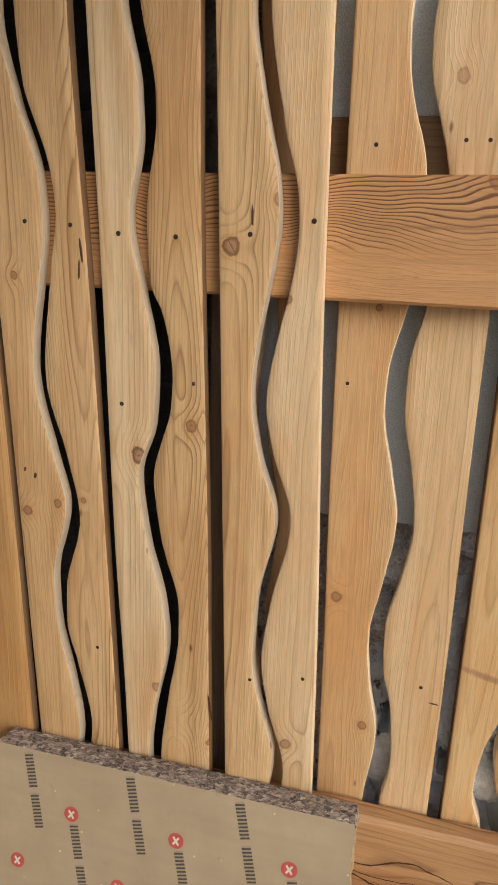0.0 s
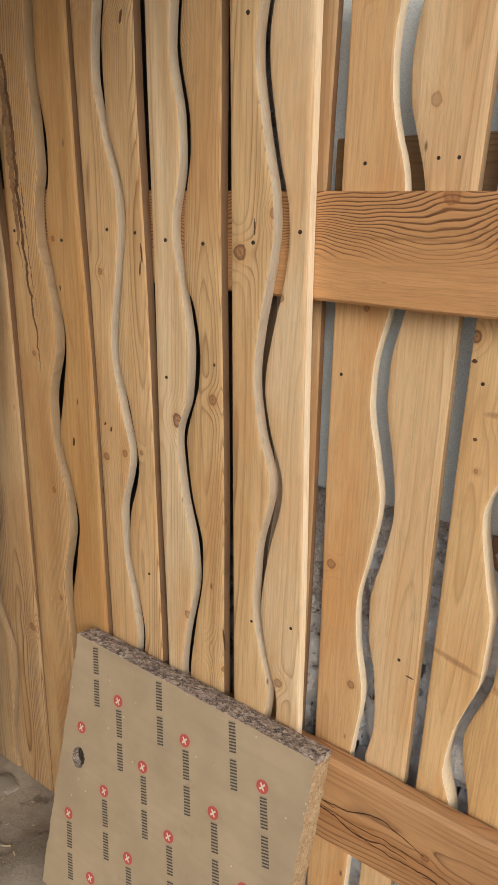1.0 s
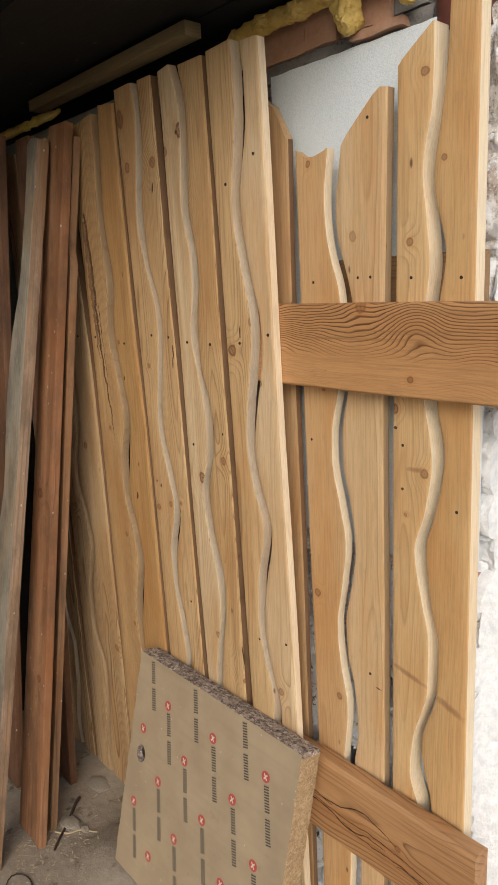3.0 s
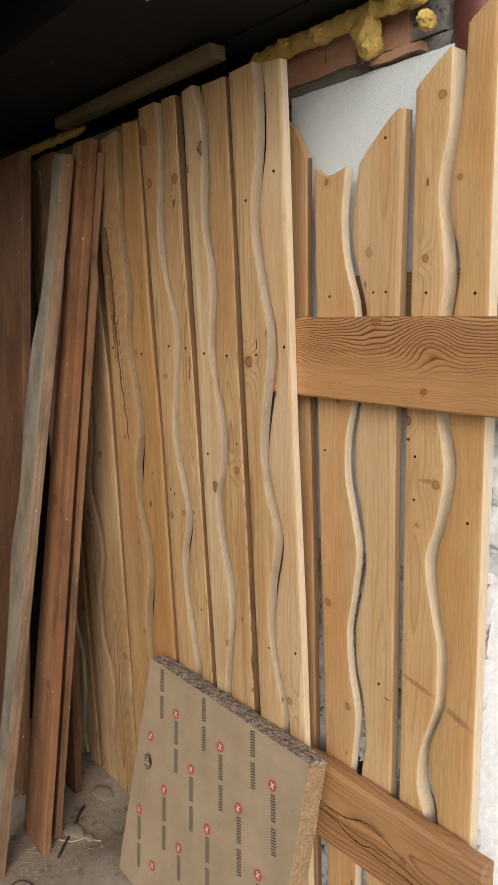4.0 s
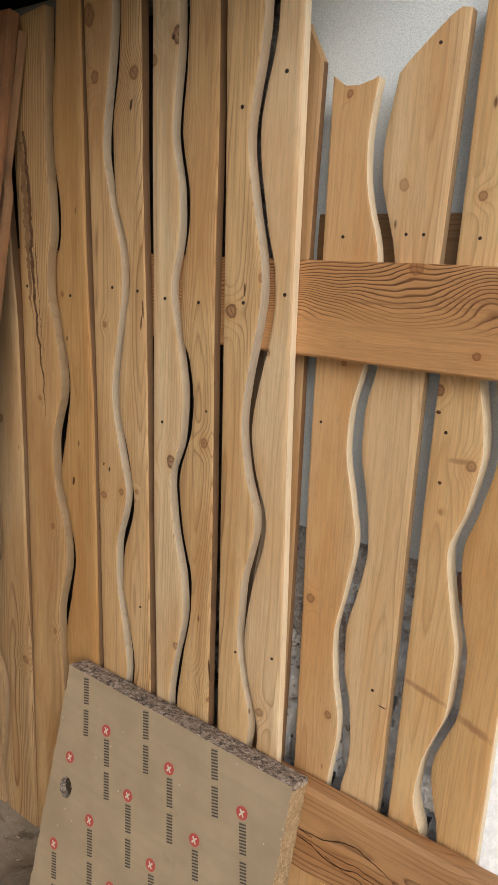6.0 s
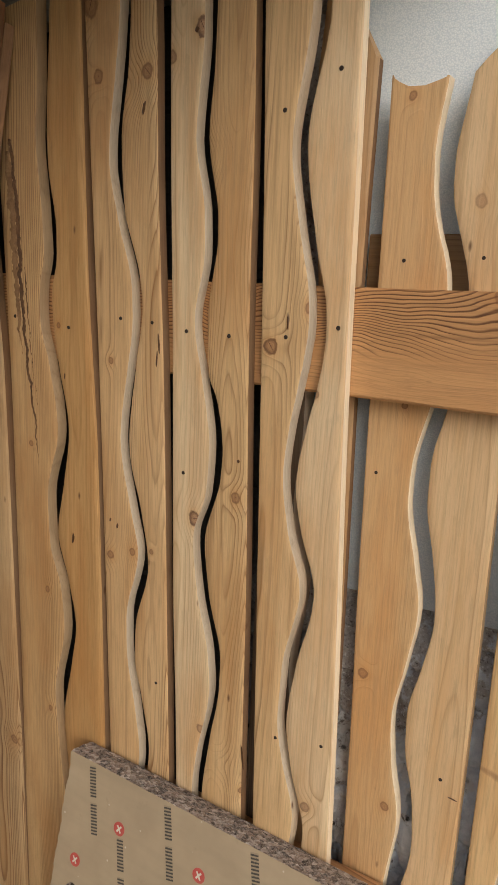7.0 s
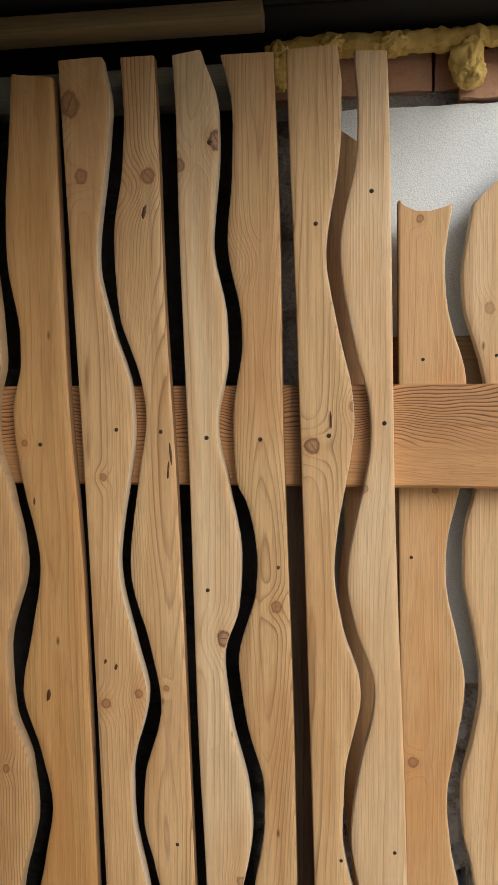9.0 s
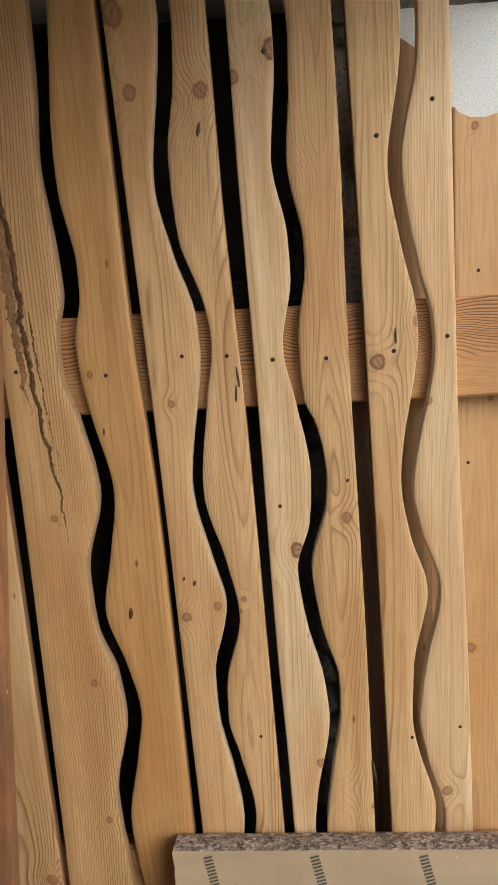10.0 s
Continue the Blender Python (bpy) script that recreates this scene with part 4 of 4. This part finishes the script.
def chipboard():
    """Local x across, z up the sheet, front at y 0."""
    hole_x, hole_z, hole_r = 0.696, -0.255, 0.0185
    bm = bmesh.new()
    outer = []

    def side(a, b, n, amp):
        for i in range(n):
            t = i / n
            p = Vector(a).lerp(Vector(b), t)
            outer.append((p[0] + amp * noise.noise(Vector((p[0] * 60, p[1] * 60, 1))) + amp * 0.6 * noise.noise(Vector((p[0] * 190, p[1] * 190, 5))),
                          p[1] + amp * noise.noise(Vector((p[0] * 60, p[1] * 60, 9)))))
    side((S_L, S_T), (S_L + 0.004, S_B), 110, 0.0035)
    side((S_L + 0.004, S_B), (S_R, S_B), 60, 0.002)
    side((S_R, S_B), (S_R, S_T), 90, 0.0022)
    side((S_R, S_T), (S_L, S_T), 120, 0.0010)
    inner = [(hole_x + hole_r * (1 + 0.18 * noise.noise(Vector((math.cos(2 * math.pi * i / 28) * 2, math.sin(2 * math.pi * i / 28) * 2, 0)))) * math.cos(2 * math.pi * i / 28),
              hole_z + 1.25 * hole_r * math.sin(2 * math.pi * i / 28)) for i in range(28)]
    front = {}
    for key, loop in (("o", outer), ("i", inner)):
        f = [bm.verts.new((x, 0, z)) for x, z in loop]
        front[key] = f
    es = []
    for f in front.values():
        es += [bm.edges.new((f[i], f[(i + 1) % len(f)])) for i in range(len(f))]
    bmesh.ops.triangle_fill(bm, edges=es, use_beauty=True, normal=(0, -1, 0))
    back = {k: [bm.verts.new((v.co.x + (0 if k == "o" else 0.0), S_TH, v.co.z)) for v in f] for k, f in front.items()}
    layers = 7
    for k, f in front.items():
        rows = [f]
        for l in range(1, layers):
            t = l / layers
            row = []
            for v in f:
                swell = 0.0034 * (noise.noise(Vector((v.co.x * 140, t * 9, v.co.z * 140))) + 0.6 * math.sin(math.pi * t))
                if k == "o":
                    out = Vector((0, 0, 0))
                    if abs(v.co.z - S_T) < 0.004: out.z = 1
                    elif v.co.x > S_R - 0.008: out.x = 1
                    elif v.co.x < S_L + 0.012: out.x = -1
                else:
                    out = (Vector((hole_x, 0, hole_z)) - Vector((v.co.x, 0, v.co.z))).normalized()
                row.append(bm.verts.new(Vector((v.co.x, S_TH * t, v.co.z)) + out * swell))
            rows.append(row)
        rows.append(back[k])
        n = len(f)
        for a, b in zip(rows, rows[1:]):
            for i in range(n):
                fc = bm.faces.new((a[i], a[(i + 1) % n], b[(i + 1) % n], b[i]))
                mid = (a[i].co + a[(i + 1) % n].co) / 2
                fc.material_index = 2 if k == "o" and (mid.x > S_R - 0.006 or mid.x < S_L + 0.01) and mid.z < S_T - 0.004 else 1
    bm.faces.new(back["o"])
    ob = mesh_ob("chipboard_sheet", bm, [chip_face(), EDGE_DARK, EDGE_PALE])
    # crumbled core seen inside the knocked hole
    bm = bmesh.new()
    bmesh.ops.create_icosphere(bm, subdivisions=3, radius=1.0)
    for v in bm.verts:
        v.co = Vector((hole_x + v.co.x * hole_r * 1.1, 0.022 + 0.012 * v.co.y + 0.004 * noise.noise(v.co * 4), hole_z + v.co.z * hole_r * 1.35))
    part("crumbled_core", bm, chip_edge("crumbled_chips", (0.015, 0.011, 0.008), (0.05, 0.035, 0.02), (0.14, 0.10, 0.06)), ob, "dark crumbled core in the hole")
    tagged(ob, "beige printed chipboard offcut with a rough edge, leaning on boards", "chipboard")
    return ob


sheet_ob = chipboard()


def quad(bm, cx, cz, ax, az, w, h, y=-0.0005):
    """A flat bar: centre, direction along its height, width, height."""
    d = Vector((ax, 0, az)).normalized()
    s = Vector((d.z, 0, -d.x))
    c = Vector((cx, y, cz))
    bm.faces.new([bm.verts.new(c + s * i * w / 2 + d * j * h / 2) for i, j in ((-1, -1), (1, -1), (1, 1), (-1, 1))])


def emblem_mesh():
    bm = bmesh.new()
    bmesh.ops.create_circle(bm, cap_ends=True, segments=24, radius=0.0125, matrix=Matrix.Translation((0, -0.0006, 0)) @ pose(0, 0, 0, 90))
    quad(bm, 0, 0, 1, 1.3, 0.0034, 0.015, -0.0011)
    quad(bm, 0, 0, -1, 1.3, 0.0034, 0.015, -0.0012)
    me = bpy.data.meshes.new("printed_emblem")
    bm.to_mesh(me)
    bm.free()
    me.materials.append(RED), me.materials.append(PALE)
    for p in me.polygons:
        p.material_index = 0 if len(p.vertices) > 4 else 1
    return me


def ink_bars():
    """Worn ink, broken up at the pitch of the writing."""
    n = Nodes("worn_print", 0.6)
    sep = n.t.nodes.new("ShaderNodeSeparateXYZ")
    n.t.links.new(n.pos, sep.inputs[0])
    beat = n.math("FRACT", n.math("MULTIPLY", sep.outputs[2], 178.0))
    worn = n.noise((240, 240, 240), (2, 2, 2), 3, 0.6)
    gap = n.ramp(n.math("ADD", beat, n.math("MULTIPLY", n.math("SUBTRACT", worn, 0.5), 0.5)), [(0.42, 0.0), (0.58, 0.85)])
    return n.done(n.mix(gap, (0.065, 0.055, 0.045), (0.40, 0.32, 0.215)))


def word_mesh():
    """One unreadable word as a plain bar, lying down the sheet."""
    bm = bmesh.new()
    quad(bm, 0, -0.0285, 0, -1, 0.0150, 0.057)
    me = bpy.data.meshes.new("printed_bar")
    bm.to_mesh(me)
    bm.free()
    me.materials.append(ink_bars())
    return me


EMBLEM, WORD = emblem_mesh(), word_mesh()
for j in range(-1, 6):
    for i in range(-1, 7):
        ex, ez = 0.781 + 0.1785 * i - 0.089 * j, -(0.090 + 0.0985 * j)
        if S_L + 0.016 < ex < S_R - 0.02 and S_B + 0.02 < ez < S_T - 0.02:
            o = new("printed_emblem", EMBLEM)
            o.matrix_world, o.parent = Matrix.Translation((ex, 0, ez)), sheet_ob
        wx, wz = ex + 0.005, ez - 0.015
        if S_L + 0.012 < wx < S_R - 0.06 and S_B + 0.14 < wz < S_T - 0.004 and not (abs(wx - 0.69) < 0.02 and abs(wz + 0.21) < 0.03):
            for start in (0.0, 0.0665):
                o = new("printed_bar", WORD)
                o.matrix_world, o.parent = Matrix.Translation((wx + 0.245 * start, 0, wz - 0.97 * start)) @ pose(0, 0, 0, 0, -14.2, 0), sheet_ob
sheet_ob.matrix_world = SHEET

# ---------------------------------------------------------------- planks leaning in the corner
G2 = "old planks leaning in the corner"


def leaning(label, mat, top, foot, left, right, thick, seed, wavy="", tilt=0.0, edge=None, tops=((0, 1), (1, 1)), ragged=0.0):
    """A plank from its foot to its top (the middle of its front face); left and right: side lines by height share."""
    top, foot = Vector(top), Vector(foot)
    up = (top - foot)
    length = up.length
    up.normalize()
    ax = Vector((math.cos(radians(tilt)), math.sin(radians(tilt)), 0))
    ax = (ax - up * ax.dot(up)).normalized()
    ay = up.cross(ax)
    bm = board_mesh([(a * length, b) for a, b in left], [(a * length, b) for a, b in right], 0.0, tuple((u, v * length) for u, v in tops), 0.0, thick, 7, 0.014, 0.0025, wavy, seed, 0.0012)
    if ragged:
        for v in bm.verts:
            if v.co.z < 0.0001:
                v.co.z += ragged * max(0.0, noise.noise(Vector((v.co.x * 160, v.co.y * 130, seed))))
    ob = mesh_ob("leaning_plank", bm, [mat, edge or mat, mat])
    m = Matrix.Identity(4)
    for i, a in enumerate((ax, ay, up)):
        m.col[i][:3] = a
    m.translation = foot
    ob.matrix_world = m
    return tagged(ob, label, "plank", G2)


RED_A = timber("old_red_plank", 61, ((.19, .095, .05), (.08, .038, .02)), pith=(0.02, .05), rings=100, contrast=0.8, stain=0.9, rough=0.7, wander=0.03, flecks=0.96)
RED_B = timber("old_brown_plank", 62, ((.34, .19, .095), (.13, .06, .028)), pith=(-0.03, .03), rings=100, contrast=0.8, stain=1.0, rough=0.65, flecks=0.93)
RED_C = timber("old_orange_plank", 63, ((.38, .19, .092), (.13, .055, .026)), pith=(0.0, .06), rings=90, contrast=0.9, stain=1.0, rough=0.65, wander=0.03, flecks=0.93, knots=((-.02, 1.02, .016), (.01, .5, .012)))
GREY_SIDE = timber("weathered_plank_side", 65, ((.37, .25, .16), (.17, .10, .06)), rings=90, contrast=0.9, stain=0.9, rough=0.8, flecks=0.9)
GREY = timber("weathered_grey_plank", 64, GREY_OLD, pith=(0.03, .05), rings=130, contrast=0.7, stain=0.9, rough=0.75, relief=0.5, flecks=0.95)

leaning("wide dark red-brown plank standing in the corner", RED_A, (0.02, -.075, 1.955), (0.02, -.26, 0.0), [(0, -.14), (1, -.12)], [(0, .12), (1, .122)], .024, 71)
leaning("narrow dark brown plank standing behind others", RED_A, (0.19, -.03, 1.94), (0.20, -.13, 0.0), [(0, -.05), (1, -.04)], [(0, .05), (1, .04)], .022, 72)
leaning("orange-brown plank with a splintered foot leaning on the boards", RED_C, (0.430, -.045, 1.93), (0.372, -.318, 0.0), [(0, -.085), (1, -.045)], [(0, .050), (1, .040)], .022, 73, ragged=0.05)
leaning("thin brown plank leaning beside a broader one", RED_B, (0.450, -.022, 1.90), (0.345, -.262, 0.0), [(0, -.03), (1, -.012)], [(0, .035), (.5, .03), (.84, .026), (.86, .012), (1, .016)], .02, 74)
leaning("weathered grey plank with an uneven waney edge", GREY, (0.400, -.088, 1.905), (0.415, -.455, 0.0),
        [(0, -.06), (.22, -.05), (.36, -.062), (.46, -.085), (.55, -.066), (.66, -.08), (.74, -.074), (.82, -.045), (.90, -.042), (1, -.052)], [(0, .000), (.5, .010), (1, .012)], .030, 75, wavy="lr", edge=GREY_SIDE, tops=((0, .992), (.3, 1), (1, .995)))

# ---------------------------------------------------------------- litter on the floor
def rod(name, label, pts, r, mat, category):
    bm = bmesh.new()
    rings = []
    for i, p in enumerate(pts):
        p = Vector(p)
        d = (Vector(pts[min(i + 1, len(pts) - 1)]) - Vector(pts[max(i - 1, 0)])).normalized()
        a = d.cross(Vector((0, 0, 1))).normalized()
        b = a.cross(d)
        rings.append([bm.verts.new(p + (a * math.cos(t) + b * math.sin(t)) * r * (1 - 0.3 * i / len(pts))) for t in (2 * math.pi * k / 8 for k in range(8))])
    for a, b in zip(rings, rings[1:]):
        for k in range(8):
            bm.faces.new((a[k], a[(k + 1) % 8], b[(k + 1) % 8], b[k]))
    bm.faces.new(rings[0]), bm.faces.new(rings[-1])
    return tagged(mesh_ob(name, bm, mat), label, category)


def on_floor(x, y, lift=0.0):
    return (x, y, floor_height(x, y) + lift)


DARKBAR = plain("rusty_rod", (0.03, 0.022, 0.018), (0.07, 0.045, 0.03), 200, 0.8, 0.4, 0.001)
TWIG = plain("dry_twig", (0.42, 0.33, 0.2), (0.52, 0.42, 0.28), 200, 0.85, 0.4, 0.001)
CHUNK = plain("plaster_lump", (0.28, 0.24, 0.19), (0.36, 0.315, 0.25), 60, 0.95, 0.7, 0.003)
rod("rusty_rod", "short rusty rod lying on the floor", [on_floor(0.315 + 0.143 * t, -0.135 - 0.153 * t, 0.006 + 0.004 * math.sin(9 * t)) for t in [i / 14 for i in range(15)]], .005, DARKBAR, "rod")
rod("twig", "dry pale twig lying on the floor", [on_floor(0.395 + 0.08 * t + 0.008 * math.sin(7 * t), -0.255 + 0.09 * t, 0.005) for t in [i / 12 for i in range(13)]], .003, TWIG, "twig")
rod("wire", "bent dark wire lying on the floor", [on_floor(0.50 + 0.045 * math.cos(t), -0.41 + 0.03 * math.sin(t), 0.004) for t in [0.4 * i for i in range(13)]], .0022, DARKBAR, "wire")
for cx, cy, sx, sy, sz in ((0.395, -.205, .040, .026, .007), (0.445, -.185, .016, .012, .006), (0.30, -.06, .045, .028, .004)):
    bm = bmesh.new()
    bmesh.ops.create_icosphere(bm, subdivisions=3, radius=1.0)
    for v in bm.verts:
        f = 1 + 0.35 * noise.noise(v.co * 1.6 + Vector((cx * 30, 0, 0)))
        v.co = Vector((cx + v.co.x * sx * f, cy + v.co.y * sy * f, floor_height(cx, cy) + 0.004 + v.co.z * sz * f))
    tagged(mesh_ob("plaster_lump", bm, CHUNK), "pale flat lump of old plaster on the floor", "rubble", "plaster lumps on the floor")


def chips(count):
    bm = bmesh.new()
    rnd = random.Random(4)
    for _ in range(count):
        x, y = rnd.uniform(0.0, 0.75), rnd.uniform(-0.75, -0.02)
        if rnd.random() < 0.4:
            x, y = rnd.gauss(0.42, 0.07), rnd.gauss(-0.31, 0.06)
        m = Matrix.Translation(on_floor(x, y, 0.002)) @ Euler((rnd.uniform(-.4, .4), rnd.uniform(-.4, .4), rnd.uniform(0, 6.3))).to_matrix().to_4x4() @ Matrix.Diagonal((rnd.uniform(.002, .012), rnd.uniform(.001, .004), .0012, 1))
        bmesh.ops.create_cube(bm, size=1.0, matrix=m)
    tagged(mesh_ob("wood_chips", bm, TWIG, None, False), "pale wood chips and sawdust scattered on the floor", "wood chips", "", "stuff")


chips(420)


# small resin pockets and torn grain on the boards
RESIN = plain("dark_resin", (0.06, 0.025, 0.01), (0.14, 0.06, 0.02), 300, 0.4, 0.5, 0.001)


def resin_pocket(owner, x, z, w, h, lean):
    bm = bmesh.new()
    bmesh.ops.create_icosphere(bm, subdivisions=2, radius=1.0)
    m = pose(x, owner_front(owner) - 0.0014, z, 0, lean, 0)
    for v in bm.verts:
        f = 1 + 0.4 * noise.noise(v.co * 2 + Vector((x * 40, 0, z * 40)))
        v.co = m @ Vector((v.co.x * w * 1.3 * f, v.co.y * 0.0009, v.co.z * h * f))
    part("resin_pocket", bm, RESIN, owner, "dark resin pocket")


def owner_front(owner):
    return min(v.co.y for v in owner.data.vertices) + 0.0012


by_wood = {o.data.materials[0].name: o for o in bpy.data.objects if o.name.startswith("wavy_board")}
for wood, x, z, w, h, lean in (("pine_a_right", .754, 1.744, .0022, .010, 12), ("pine_z_right", .591, 1.003, .0026, .010, 8), ("pine_a_right", .790, 1.385, .0016, .018, -6),
                               ("pine_a_right", .786, 1.36, .0013, .014, 4), ("pine_c_left", 1.03, 1.435, .0012, .012, -3), ("pine_a_left", .683, 1.06, .0016, .004, 20),
                               ("pine_e_left", 1.36, 1.27, .003, .003, 0), ("pine_d_right", 1.321, .736, .006, .0012, 5), ("pine_a_left", .700, 1.052, .002, .005, 15), ("pine_b_right", .953, 1.215, .0018, .003, 0), ("pine_b_right", .985, .70, .0016, .022, -8),
                               ("pine_b_left", .853, 1.84, .003, .004, 0), ("pine_z_right", .575, 1.31, .0014, .006, 3), ("pine_e_left", 1.375, 1.16, .0026, .0026, 0)):
    resin_pocket(by_wood[wood], x, z, w, h, lean)
